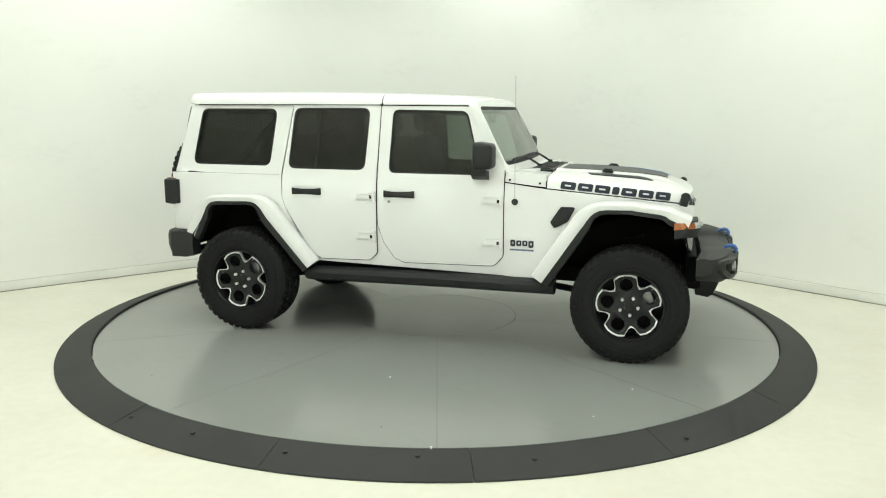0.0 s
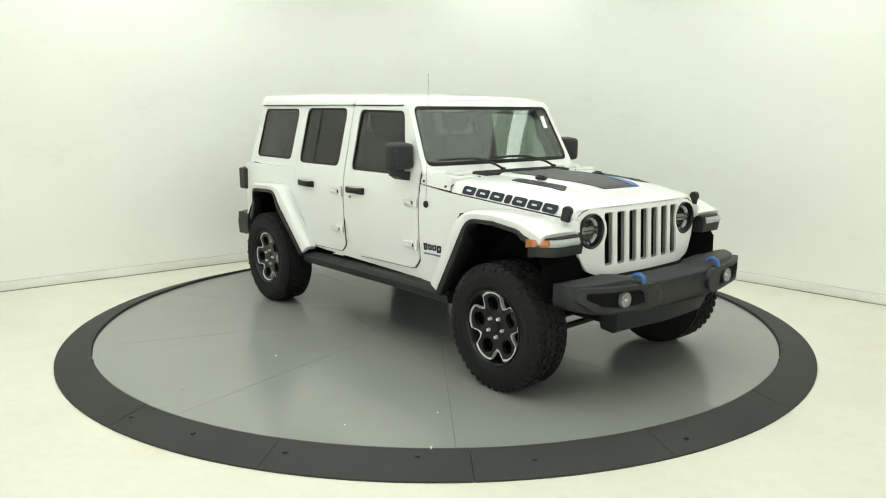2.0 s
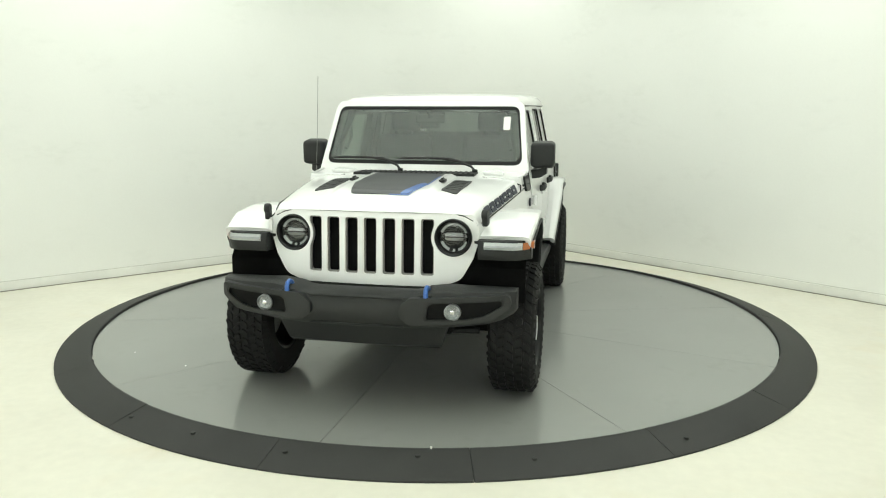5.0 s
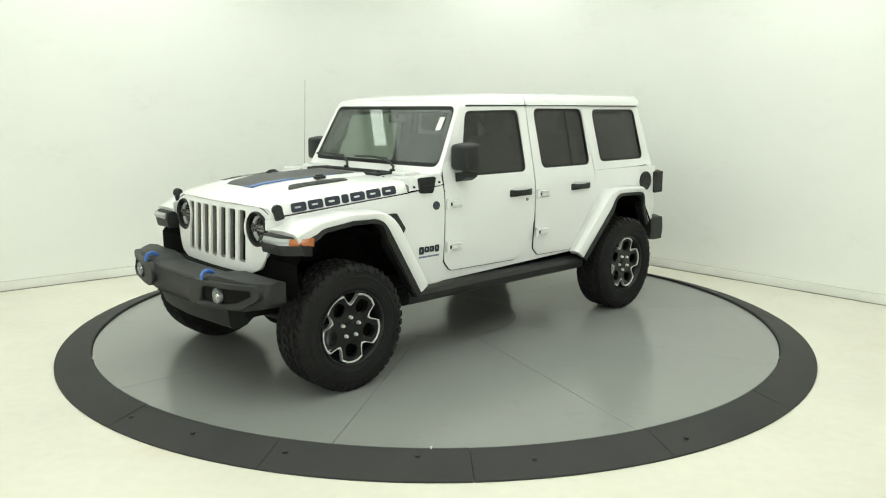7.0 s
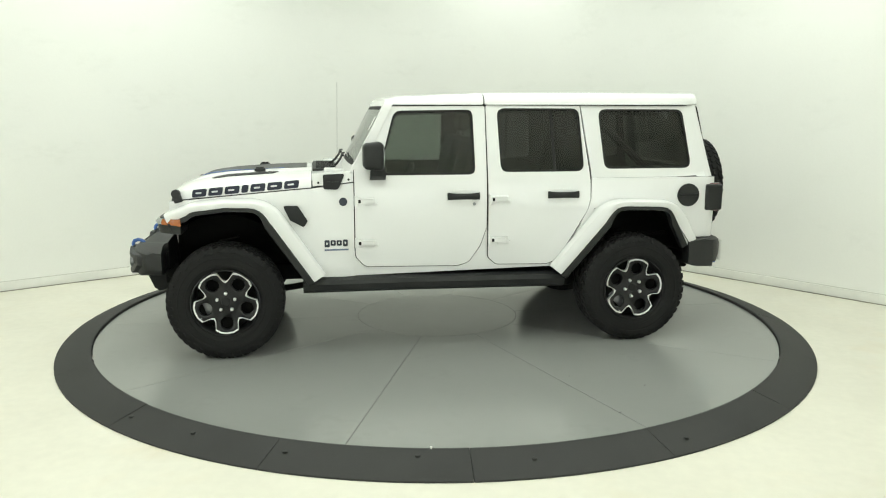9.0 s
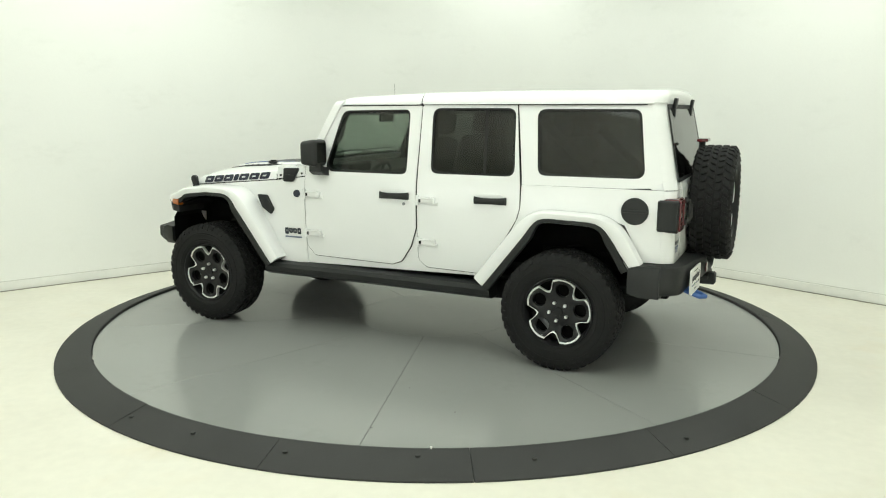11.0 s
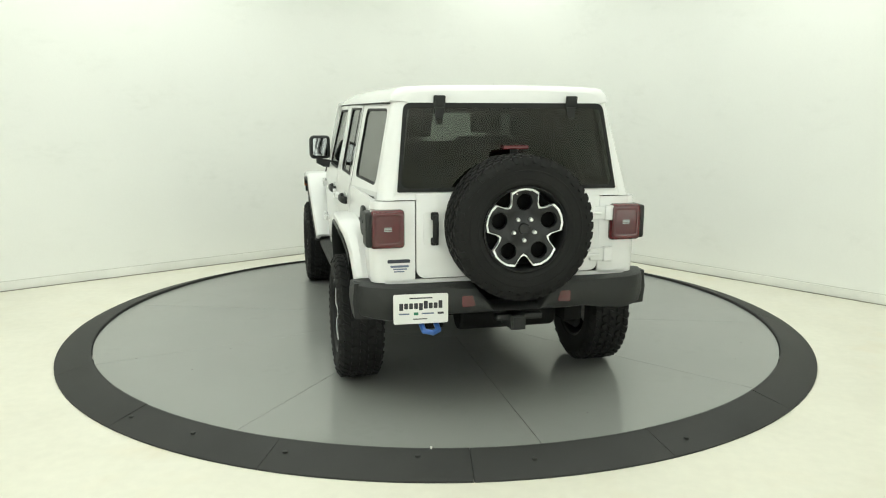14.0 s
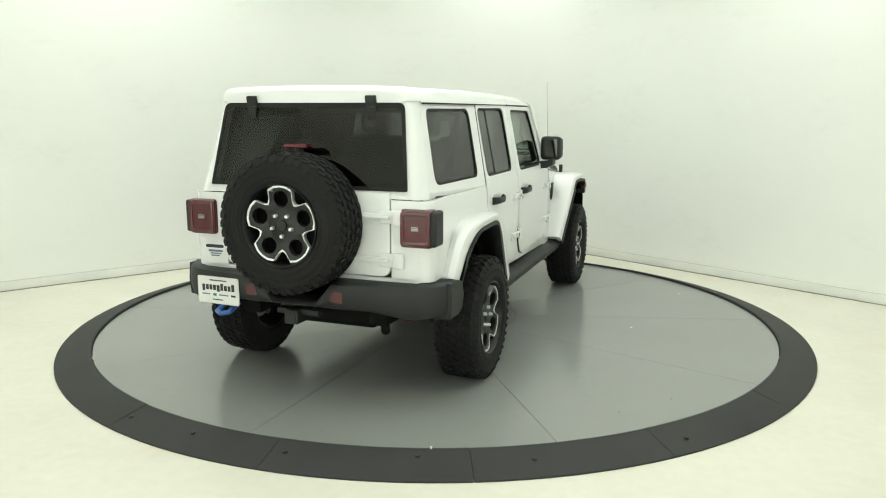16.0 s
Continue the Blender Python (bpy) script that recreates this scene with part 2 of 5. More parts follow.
flat("floor", room_outline(0.3), FLOOR - 0.15, FLOOR, FLOORM, "cream sealed concrete floor with faint mottled stains")
flat("ceiling", room_outline(0.3), CEIL, CEIL + 0.15, CEILM, "plain white painted ceiling of the photo booth")

inner, outer = room_outline(), room_outline(0.2)
bm = bmesh.new()
rows = [[bm.verts.new((x, y, z)) for x, y in ring] for ring, z in ((inner, FLOOR), (inner, CEIL), (outer, CEIL), (outer, FLOOR))]
for a, b in zip(rows, rows[1:] + rows[:1]):
    for i in range(len(a)):
        j = (i + 1) % len(a)
        bm.faces.new([a[i], a[j], b[j], b[i]])
tagged(finish(bm, "wall_booth", WALL), "white painted wall with rounded corner and faint scuffs", kind="structure")

bm = bmesh.new()
prof = [(0.0, 0.092), (0.003, 0.088), (0.003, 0.094), (0.008, 0.095), (0.013, 0.092), (0.015, 0.084), (0.016, 0.030), (0.018, 0.010), (0.018, 0.0)]
ring_in = [room_outline(-d) for d, _ in prof]
rows = [[bm.verts.new((x, y, FLOOR + h)) for x, y in ring] for ring, (_, h) in zip(ring_in, prof)]
for a, b in zip(rows, rows[1:]):
    for i in range(len(a)):
        j = (i + 1) % len(a)
        bm.faces.new([a[i], a[j], b[j], b[i]])
tagged(finish(bm, "baseboard", SKIRT), "white painted flat baseboard strip along the wall", kind="structure")

# dark mottled line where the baseboard meets the floor, and the crack over it
for size, h0, h1, label in (((0.016, 0.040), 0.001, 0.004, "thin dark mottled joint between baseboard and floor"), ((0.0, 0.003), 0.0935, 0.096, "thin dark mottled joint over the baseboard")):
    bm = bmesh.new()
    rows = [[bm.verts.new((x, y, FLOOR + h)) for x, y in room_outline(-d)] for d, h in ((size[0], h1), (size[1], h1), (size[1], h0))]
    for a, c in zip(rows, rows[1:]):
        for i in range(len(a)):
            j = (i + 1) % len(a)
            bm.faces.new([a[i], a[j], c[j], c[i]])
    tagged(finish(bm, "trim", BASE_JOINT), label, kind="structure")

# ceiling lights: square panels over the turntable and rows along the walls
def ceiling_light(x, y, turn, sx, sy, watts):
    top = new("ceiling_light")
    top.matrix_world = pose(x, y, CEIL, 0, 0, turn)
    part("frame", sheet(rrect(-sx / 2 - 0.04, sx / 2 + 0.04, -sy / 2 - 0.04, sy / 2 + 0.04, 0.02), [rrect(-sx / 2, sx / 2, -sy / 2, sy / 2, 0.01)], lambda u, v, d: (u, v, -0.06 + d), 0.06), CEILM, top)
    part("diffuser", box(-sx / 2, sx / 2, -sy / 2, sy / 2, -0.03, -0.01), LIGHTM, top)
    tagged(top, "bright white ceiling light panel in a thin frame", "ceiling light", "ceiling lights of the booth")
    area("ceiling_lamp", pose(x, y, CEIL - 0.07, 0, 0, turn), sx, sy, watts)


MID = TURN_L - 180
n_l = Vector((-DIRL.y, DIRL.x, 0))
n_l = n_l if n_l.dot(DIRR) > 0 else -n_l
n_r = Vector((-DIRR.y, DIRR.x, 0))
n_r = n_r if n_r.dot(DIRL) > 0 else -n_r
ceiling_light(-0.15, -1.3, MID, 7.0, 7.0, LAMP_WATTS)
for base, along, inward in ((Vector((-3.34, 1.81, 0)), DIRL, n_l), (Vector((0.95, 4.19, 0)), DIRR, n_r)):
    for k in range(2):
        p = base + along * (4.6 * k) + inward * 0.45
        ceiling_light(p.x, p.y, MID if along == DIRL else TURN_R, 2.4, 0.4, WASH_WATTS)



def fill_panel(p, inward, sx, sz, watts):
    """A tall fill panel, added unseen against a wall, that shines into the booth."""
    top = new("fill_panel")
    m = Matrix.Translation((p.x, p.y, FLOOR)) @ Matrix.Rotation(math.atan2(inward.y, inward.x) - math.pi / 2, 4, "Z")
    top.matrix_world = m
    part("frame", sheet(rrect(-sx / 2 - 0.05, sx / 2 + 0.05, 0.0, sz + 0.40, 0.02), [rrect(-sx / 2, sx / 2, 0.35, sz + 0.35, 0.01)], lambda u, v, d: (u, 0.07 - d, v), 0.07), CEILM, top)
    part("diffuser", box(-sx / 2, sx / 2, 0.02, 0.04, 0.35, sz + 0.35), LIGHTM, top)
    tagged(top, "tall white fill panel added out of view against the booth wall", "light panel", "wall light panels")
    area("fill_lamp", m @ pose(0, 0.09, 0.35 + sz / 2, 90, 0, 0) @ pose(0, 0, 0, 0, 180, 0), sx, sz, watts)


# added fill on the two near walls, out of view, to brighten the car sides
for base, along, inward in ((C0 + DIRR * SIDE, DIRL, -n_l), (C0 + DIRL * SIDE, DIRR, -n_r)):
    for k in (5.2, 8.8):
        p = base + along * k + inward * 0.02
        fill_panel(p, inward, 3.0, 1.9, PANEL_WATTS)
# ---- turntable ----
R_IN, R_OUT, R_HUB = 2.7294, 2.9755, 0.68
DISC_Z = -0.022      # the plates lie a little below the lip of the ramp ring


def arc_block(r0, r1, a0, a1, z0f, z1, seg, gap):
    """A ring sector with a level or sloping top. z0f: top heights at r0 and r1."""
    def at(r, a, side):
        off = gap / max(r, 0.05)
        a = a0 + off if a <= a0 + 1e-9 else (a1 - off if a >= a1 - 1e-9 else a)
        return (r * math.cos(a), r * math.sin(a))
    rings = []
    for k in range(seg + 1):
        a = a0 + (a1 - a0) * k / seg
        x0, y0 = at(r0, a, 0)
        x1, y1 = at(r1, a, 1)
        rings.append([(x0, y0, z0f[0]), (x1, y1, z0f[1]), (x1, y1, z1), (x0, y0, z1)])
    return loft(rings)


turntable = new("turntable")
tagged(turntable, "round grey epoxy-coated vehicle turntable carrying a white off-road car", "turntable")
part("base", cyl(R_IN - 0.008, 0.05, 128, m=pose(0, 0, -0.03)), GROOVE, turntable, "dark joint lines between plates")
hub = part("hub_plate", cyl(R_HUB - 0.002, 0.055, 96, m=pose(0, 0, -0.0275)), DISC, turntable)
for k in range(10):
    a0, a1 = radians(-90 + 36 * k), radians(-54 + 36 * k)
    part("plate", arc_block(R_HUB + 0.002, R_IN - 0.006, a0, a1, (0.0, 0.0), -0.055, 24, 0.0016), DISC, turntable)
for k in range(16):
    a, r = random.uniform(0, 6.283), random.uniform(1.0, 2.6)
    bm = cyl(random.uniform(0.003, 0.008), 0.0012, 7, m=pose(r * math.cos(a), r * math.sin(a), 0.0007))
    part("scuff", bm, GROOVE if k % 6 else PAPER, turntable)

ramp = new("ramp_ring")
tagged(ramp, "black rubber ramp ring sloping down round the grey turntable", "ramp")
for k in range(17):
    a0, a1 = radians(-86.5 + 360 / 17 * k), radians(-86.5 + 360 / 17 * (k + 1))
    bm = bmesh.new()
    seg = 14
    rings = []
    for i in range(seg + 1):
        a = a0 + (a1 - a0) * i / seg
        a += (0.0006 if i == 0 else (-0.0006 if i == seg else 0))
        lift = 0.0012 * ((k * 7) % 3)
        ca, sa = math.cos(a), math.sin(a)
        rings.append([(r * ca, r * sa, z) for r, z in ((R_IN, FLOOR), (R_IN, -0.004 + lift), (R_IN + 0.012, -0.002 + lift), (R_OUT - 0.012, FLOOR + 0.016), (R_OUT, FLOOR + 0.010), (R_OUT, FLOOR))])
    part("ramp_segment", loft(rings), RING, ramp)
for a, r in ((-106, 2.84), (-128, 2.86), (-62, 2.88), (-92, 2.8), (-80, 2.85), (-118, 2.83)):
    z = (r - R_IN) / (R_OUT - R_IN) * (FLOOR + 0.014)
    part("bolt", cyl(0.014, 0.012, 12, bevel=0.003, m=pose(r * math.cos(radians(a)), r * math.sin(radians(a)), z + 0.004)), RING, ramp)
part("white_mark", cyl(0.006, 0.01, 8, m=pose(-0.03, -2.74, 0.004)), PAPER, ramp, "small white index mark")

# ---- off-road car: x forward, y to its left, z up; origin under the middle of the wheelbase ----
car = new("off_road_car")
tagged(car, "white four-door off-road car with black bumpers on a turntable", "car")
SIDE_Y = [(0.40, 0.775), (0.60, 0.795), (0.80, 0.812), (1.00, 0.818), (1.16, 0.812), (1.25, 0.797), (1.76, 0.690)]
ZCUTS = (0.60, 0.70, 0.80, 0.90, 1.00, 1.08, 1.16, 1.205, 1.25)


def side_y(z):
    return lerp(z, SIDE_Y)


def top_taper(x):
    """The hard top draws in towards the back."""
    return 0.034 * max(0.0, min(1.0, (-1.2 - x) / 0.85))


def on_side(s, inset=0.0):
    def place(x, z, d):
        taper = 0.0 if x < 0.55 else (x - 0.55) * 0.02
        if z > 1.21:
            taper += top_taper(x)
        return (x, s * (side_y(z) - inset - d - taper), z)
    return place


def nose_w(x):
    return lerp(x, [(0.60, 0.785), (0.90, 0.765), (1.40, 0.705), (1.80, 0.655), (1.95, 0.62)])


def hood_line(x):
    return lerp(x, [(0.60, 1.205), (0.89, 1.165), (1.81, 1.080), (1.95, 1.065)])


def hood_mid(x):
    return lerp(x, [(0.60, 1.275), (0.90, 1.270), (1.20, 1.262), (1.50, 1.245), (1.65, 1.226), (1.75, 1.205), (1.83, 1.180), (1.88, 1.156), (1.905, 1.142)])


EDGE = 0.042


def hood_edge(x):
    return min(0.070, (hood_mid(x) - hood_line(x)) * 0.72)


def hood_z(x, y):
    w, zc, zl = nose_w(x), hood_mid(x) - 0.012, hood_line(x)
    d, rise = w - abs(y), hood_edge(x)
    bulge = 0.016 * max(0.0, min(1.0, (0.315 - abs(y)) / 0.03)) * max(0.0, min(1.0, (1.80 - x) / 0.12))
    if d < EDGE:
        return zl + rise * (1 - max(0.0, 1 - d / EDGE) ** 1.5)
    t = min(1.0, (d - EDGE) / 0.30)
    return zl + rise + (zc - zl - rise) * (1 - (1 - t) ** 2.2) + bulge


def grown(loop, d):
    """A closed outline moved outwards by d."""
    n = len(loop)
    area2 = sum(loop[i][0] * loop[(i + 1) % n][1] - loop[(i + 1) % n][0] * loop[i][1] for i in range(n))
    out = []
    for i in range(n):
        a, p, b = Vector(loop[i - 1]), Vector(loop[i]), Vector(loop[(i + 1) % n])
        t = ((p - a).normalized() + (b - p).normalized())
        t = t.normalized() if t.length > 1e-6 else (b - a).normalized()
        nrm = Vector((t.y, -t.x)) * (1 if area2 > 0 else -1)
        out.append(tuple(p + nrm * d))
    return out


# inner black shell: jambs, pillars and floor
for s, nm in ((1, "left"), (-1, "right")):
    qw = rounded([(-1.995, 1.29), (-1.305, 1.29), (-1.265, 1.71), (-1.935, 1.71)], 0.06)
    rw = rounded([(-1.12, 1.275), (-0.50, 1.275), (-0.48, 1.715), (-1.09, 1.715)], 0.06)
    fw = rounded([(-0.285, 1.26), (0.35, 1.26), (0.40, 1.30), (0.28, 1.695), (-0.275, 1.705)], [0.05, 0.03, 0.04, 0.07, 0.05])
    big = [rounded([(u + (0.012 if u > m else -0.012), v + (0.012 if v > 1.5 else -0.012)) for u, v in w], r) for w, r, m in (
        ([(-1.995, 1.29), (-1.305, 1.29), (-1.265, 1.71), (-1.935, 1.71)], 0.06, -1.6), ([(-1.12, 1.275), (-0.50, 1.275), (-0.48, 1.715), (-1.09, 1.715)], 0.06, -0.8),
        ([(-0.285, 1.26), (0.35, 1.26), (0.40, 1.30), (0.28, 1.695), (-0.275, 1.705)], [0.05, 0.03, 0.04, 0.07, 0.05], 0.05))]
    # black inner side with window openings
    shell_out = [(-2.12, 0.76), (-1.98, 0.76), (-1.88, 1.01), (-1.10, 1.01), (-0.93, 0.54), (0.62, 0.53), (0.62, 1.25), (0.36, 1.745), (-1.975, 1.745), (-2.07, 1.22), (-2.12, 1.2)]
    part("door_jamb", sheet(shell_out, [qw, rw, fw], on_side(s, 0.022), 0.05, ZCUTS), SEAL, car, "black inner pillars and door seals")
    # white panels
    qp = [(-2.132, 0.745), (-2.02, 0.745), (-1.90, 0.98), (-1.80, 1.01), (-1.31, 1.02), (-1.215, 0.985), (-0.965, 0.55), (-0.905, 0.545), (-0.94, 0.60), (-1.06, 0.78), (-1.165, 0.98), (-1.185, 1.06), (-1.187, 1.208), (-2.132, 1.208)]
    quarter = part("quarter_panel", sheet(qp, [], on_side(s), 0.02, ZCUTS), PAINT, car)
    rd = rounded([(-1.178, 1.05), (-1.155, 0.97), (-1.05, 0.79), (-0.93, 0.60), (-0.86, 0.566), (-0.46, 0.574), (-0.396, 0.63), (-0.386, 1.748), (-1.108, 1.752), (-1.176, 1.20)], [0.05, 0.05, 0.03, 0.05, 0.03, 0.06, 0.05, 0.015, 0.015, 0.02])
    rear_door = part("rear_door", sheet(rd, [big[1]], on_side(s, -0.004), 0.022, ZCUTS, bevel=0.003), PAINT, car)
    fd = rounded([(-0.380, 0.86), (-0.333, 0.72), (-0.25, 0.60), (-0.17, 0.572), (0.52, 0.585), (0.588, 0.66), (0.590, 1.285), (0.325, 1.738), (-0.379, 1.744)], [0.06, 0.06, 0.06, 0.03, 0.06, 0.06, 0.03, 0.03, 0.015])
    front_door = part("front_door", sheet(fd, [big[2]], on_side(s, -0.004), 0.022, ZCUTS, bevel=0.003), PAINT, car)
    ht = [(-2.122, 1.213), (-1.187, 1.213), (-1.184, 1.26), (-1.118, 1.752), (-2.012, 1.752), (-2.116, 1.25)]
    hard_top_side = part("hard_top_side", sheet(ht, [big[0]], on_side(s, 0.002), 0.025, ZCUTS, bevel=0.002), PAINT, car)
    ledge = [[(x, s * (side_y(1.208) - d), z) for d, z in ((0.003, 1.2035), (0.0, 1.2085), (0.004, 1.2112), (0.075, 1.2112), (0.075, 1.2035))] for x in (-2.132, -1.6, -1.187)]
    part("tub_ledge", loft(ledge), PAINT, car)
    # rocker strip in body colour below the doors, and the black rail under it
    rk = [(-0.895, 0.545), (0.60, 0.515), (0.60, 0.70), (-0.20, 0.66), (-0.355, 0.90), (-0.41, 0.90), (-0.42, 0.66), (-0.90, 0.62)]
    part("rocker_panel", sheet(rk, [], on_side(s, 0.009), 0.02, (0.6, 0.7, 0.8)), PAINT, car)
    rail = [[(x, s * y, z) for y, z in ((0.70, 0.505), (0.80, 0.512), (0.850, 0.500), (0.866, 0.472), (0.855, 0.425), (0.80, 0.400), (0.70, 0.400))] for x in (-0.98, -0.94, 0.2, 0.90, 0.97)]
    rail = [[(x, y, z + (0.0 if x > -0.5 else -0.01)) for x, y, z in ring] for ring in rail]
    part("rock_rail", loft(rail), PLASTIC, car, "black steel rock rail under the doors")
    # thin black strips draw the shade in the door gaps
    for ob, outl in ((rear_door, rd), (front_door, fd)):
        part("shut_line", sheet(grown(outl, 0.0055), [grown(outl, 0.0005)], on_side(s, 0.0015), 0.010, ZCUTS), SEAL, ob)
    # window glass with black border seals
    def pane(name, outline, ob, glass_mat):
        g = part(name, sheet(outline, [], on_side(s, 0.012), 0.004, ZCUTS), glass_mat, ob)
        return g
    pane("window_glass", big[0], hard_top_side, TINT)
    pane("window_glass", big[1], rear_door, TINT)
    pane("window_glass", big[2], front_door, TINTF)
    for ob, outer_w, r0, mid in ((hard_top_side, big[0], 0.06, 0), (rear_door, big[1], 0.06, 0), (front_door, big[2], 0.05, 0)):
        cx, cz = sum(p[0] for p in outer_w) / len(outer_w), sum(p[1] for p in outer_w) / len(outer_w)
        inn = []
        for u, v in outer_w:
            d = Vector((u - cx, v - cz))
            inn.append((u - 0.014 * (1 if u > cx else -1) * min(1, abs(u - cx) / 0.2), v - 0.014 * (1 if v > cz else -1) * min(1, abs(v - cz) / 0.12)))
        part("window_seal", sheet(outer_w, [inn], on_side(s, 0.004), 0.01, ZCUTS), SEAL, ob)
    # divider bar in the rear door window
    part("divider_bar", sheet([(-0.915, 1.27), (-0.893, 1.27), (-0.875, 1.715), (-0.897, 1.715)], [], on_side(s, 0.010), 0.012, ZCUTS), SEAL, rear_door)

    # handles
    for ob, x0 in ((rear_door, -1.085), (front_door, -0.325)):
        z, y = 1.093, side_y(1.093)
        base = sheet(rrect(x0 + 0.02, x0 + 0.215, z - 0.035, z + 0.045, 0.03), [], lambda u, v, d: (u, s * (y + 0.006 - d), v), 0.01)
        part("handle_cup", base, PAINT, ob)
        rings = []
        for k in range(9):
            t = k / 8
            x = x0 + 0.24 * t
            out = 0.042 - 0.03 * (abs(t - 0.5) * 2) ** 4
            hz = 0.022 + 0.006 * (abs(t - 0.5) * 2) ** 2
            rings.append([(x, s * (y + out + 0.010 * math.cos(a)), z + hz * math.sin(a)) for a in [k2 * math.pi / 5 for k2 in range(10)]])
        part("door_handle", loft(rings), PLASTIC, ob, "black door handle")
        box_b = box(x0 + 0.005, x0 + 0.035, s * y - 0.004, s * (y) + s * 0.03, z - 0.02, z + 0.02, 0.006)
        part("handle_mount", box_b, PLASTIC, ob)
        box_b = box(x0 + 0.205, x0 + 0.235, s * y - 0.004, s * (y) + s * 0.03, z - 0.02, z + 0.02, 0.006)
        part("handle_mount", box_b, PLASTIC, ob)
    part("lock_cylinder", cyl(0.012, 0.01, 16, bevel=0.002, m=pose(-0.285, s * (side_y(1.035) + 0.006), 1.035, 90)), LAMPGREY, front_door)
    # hinges
    for ob, xh in ((rear_door, -0.405), (front_door, 0.578)):
        for zh in (1.070, 0.765):
            y = side_y(zh)
            b = box(xh - 0.135, xh - 0.005, s * y - 0.002, s * (y + 0.032), zh - 0.022, zh + 0.022, 0.006)
            box(xh - 0.155, xh - 0.06, s * y - 0.002, s * (y + 0.013), zh - 0.034, zh - 0.010, 0.005, bm=b)
            box(xh - 0.12, xh - 0.03, s * (y + 0.024), s * (y + 0.040), zh + 0.012, zh + 0.024, 0.004, bm=b)
            cyl(0.013, 0.075, 12, bevel=0.003, bm=b, m=pose(xh + 0.003, s * (y + 0.024), zh))
            hinge = part("hinge", b, PAINT, ob)
            # black block puts the shadow in the hinge slot into colour
            part("hinge_shade", box(xh - 0.030, xh - 0.012, s * (y + 0.001), s * (y + 0.0335), zh - 0.015, zh + 0.010, 0.002), SEAL, ob, "dark block standing for the shade in the hinge slot")
            for dx in (-0.10, -0.05):
                part("hinge_bolt", cyl(0.007, 0.008, 8, m=pose(xh + dx, s * (y + 0.030), zh - 0.004, 90)), PAINT, ob)
    # cowl side and fender side
    def nose(x, z, d):
        f = max(0.0, min(1.0, (x - 0.6) / 0.3))
        y = (1 - f) * side_y(z) + f * (nose_w(x) + 0.006)
        return (x, s * (y - d - (0.012 * max(0.0, (z - 1.16) / 0.1) if x < 0.95 else 0)), z)
    fs = [(0.597, 0.515), (0.86, 0.50), (0.92, 0.56), (1.13, 0.99), (1.22, 1.03), (1.76, 1.03), (1.90, 1.0), (1.90, hood_line(1.90) - 0.006), (1.4, hood_line(1.4) - 0.006), (0.89, hood_line(0.89) - 0.006), (0.597, 1.198)]
    fender = part("fender_side", sheet(fs, [], nose, 0.02, (0.6, 0.7, 0.8, 0.9, 1.0, 1.1), (0.7, 0.8, 0.9, 1.1, 1.3, 1.5, 1.7, 1.8)), PAINT, car)
    cw = [(0.597, 1.206), (0.885, 1.173), (0.885, 1.262), (0.70, 1.272), (0.597, 1.285)]
    cowl_side = part("cowl_side", sheet(cw, [], nose, 0.02, (1.22, 1.25), (0.7, 0.8)), PAINT, car)
    for xb, zb in ((0.63, 1.222), (0.845, 1.20)):
        part("cowl_bolt", cyl(0.008, 0.012, 10, m=Matrix.Translation(nose(xb, zb, -0.002)) @ pose(0, 0, 0, 90)), PLASTIC, cowl_side)
    if s > 0:
        cf = rounded([(0.705, 1.152), (0.808, 1.155), (0.812, 1.258), (0.655, 1.264)], [0.03, 0.015, 0.015, 0.015], 4)
        flap = part("charge_flap", sheet(cf, [], lambda u, v, d: (u, nose(u, v, 0)[1] + 0.014 - d, v), 0.03, (1.2,), (0.7, 0.76), bevel=0.006), GLOSSBLACK, car, "gloss black charging port flap")
        part("flap_rib", sheet([(0.70, 1.200), (0.79, 1.203), (0.79, 1.211), (0.70, 1.208)], [], lambda u, v, d: (u, nose(u, v, 0)[1] + 0.018 - d, v), 0.006), PLASTIC, flap)
    # fender side vent, black with facets
    vt = rounded([(0.925, 0.925), (0.955, 0.880), (1.05, 0.93), (1.10, 1.035), (0.995, 1.035)], 0.012, 2)
    part("side_vent", sheet(vt, [], lambda x, z, d: (x, s * (nose_w(x) + 0.022 - d - (0.010 if x > 1.1 else 0)), z), 0.02, bevel=0.004), PLASTIC, fender, "black side vent")
    # round badge and name plates as plain shapes
    part("round_badge", cyl(0.030 if s > 0 else 0.024, 0.012, 24, bevel=0.003, m=Matrix.Translation(nose(0.672, 1.065, -0.005)) @ pose(0, 0, 0, 90)), BADGE if s > 0 else PLASTIC, fender)
    for k, (x, w, h) in enumerate(((0.645, 0.034, 0.050), (0.688, 0.036, 0.040), (0.731, 0.036, 0.040), (0.775, 0.036, 0.052))):
        xx = x if s < 0 else x
        zc = 0.765 - (0.006 if k == 3 else 0)
        pl = sheet(rrect(xx, xx + w, zc - h / 2, zc + h / 2, 0.008, 2), [rrect(xx + 0.012, xx + w - 0.011, zc - 0.008, zc + 0.010, 0.003, 1)], lambda u, v, d: (u, nose(u, v, 0)[1] + s * (0.006 - d), v), 0.005)
        part("name_badge", pl, BADGE, fender)
    part("name_strip", sheet([(0.64, 0.722), (0.812, 0.718), (0.812, 0.706), (0.64, 0.710)], [], lambda u, v, d: (u, nose(u, v, 0)[1] + s * (0.004 - d), v), 0.003), PRINTBLUE, fender)
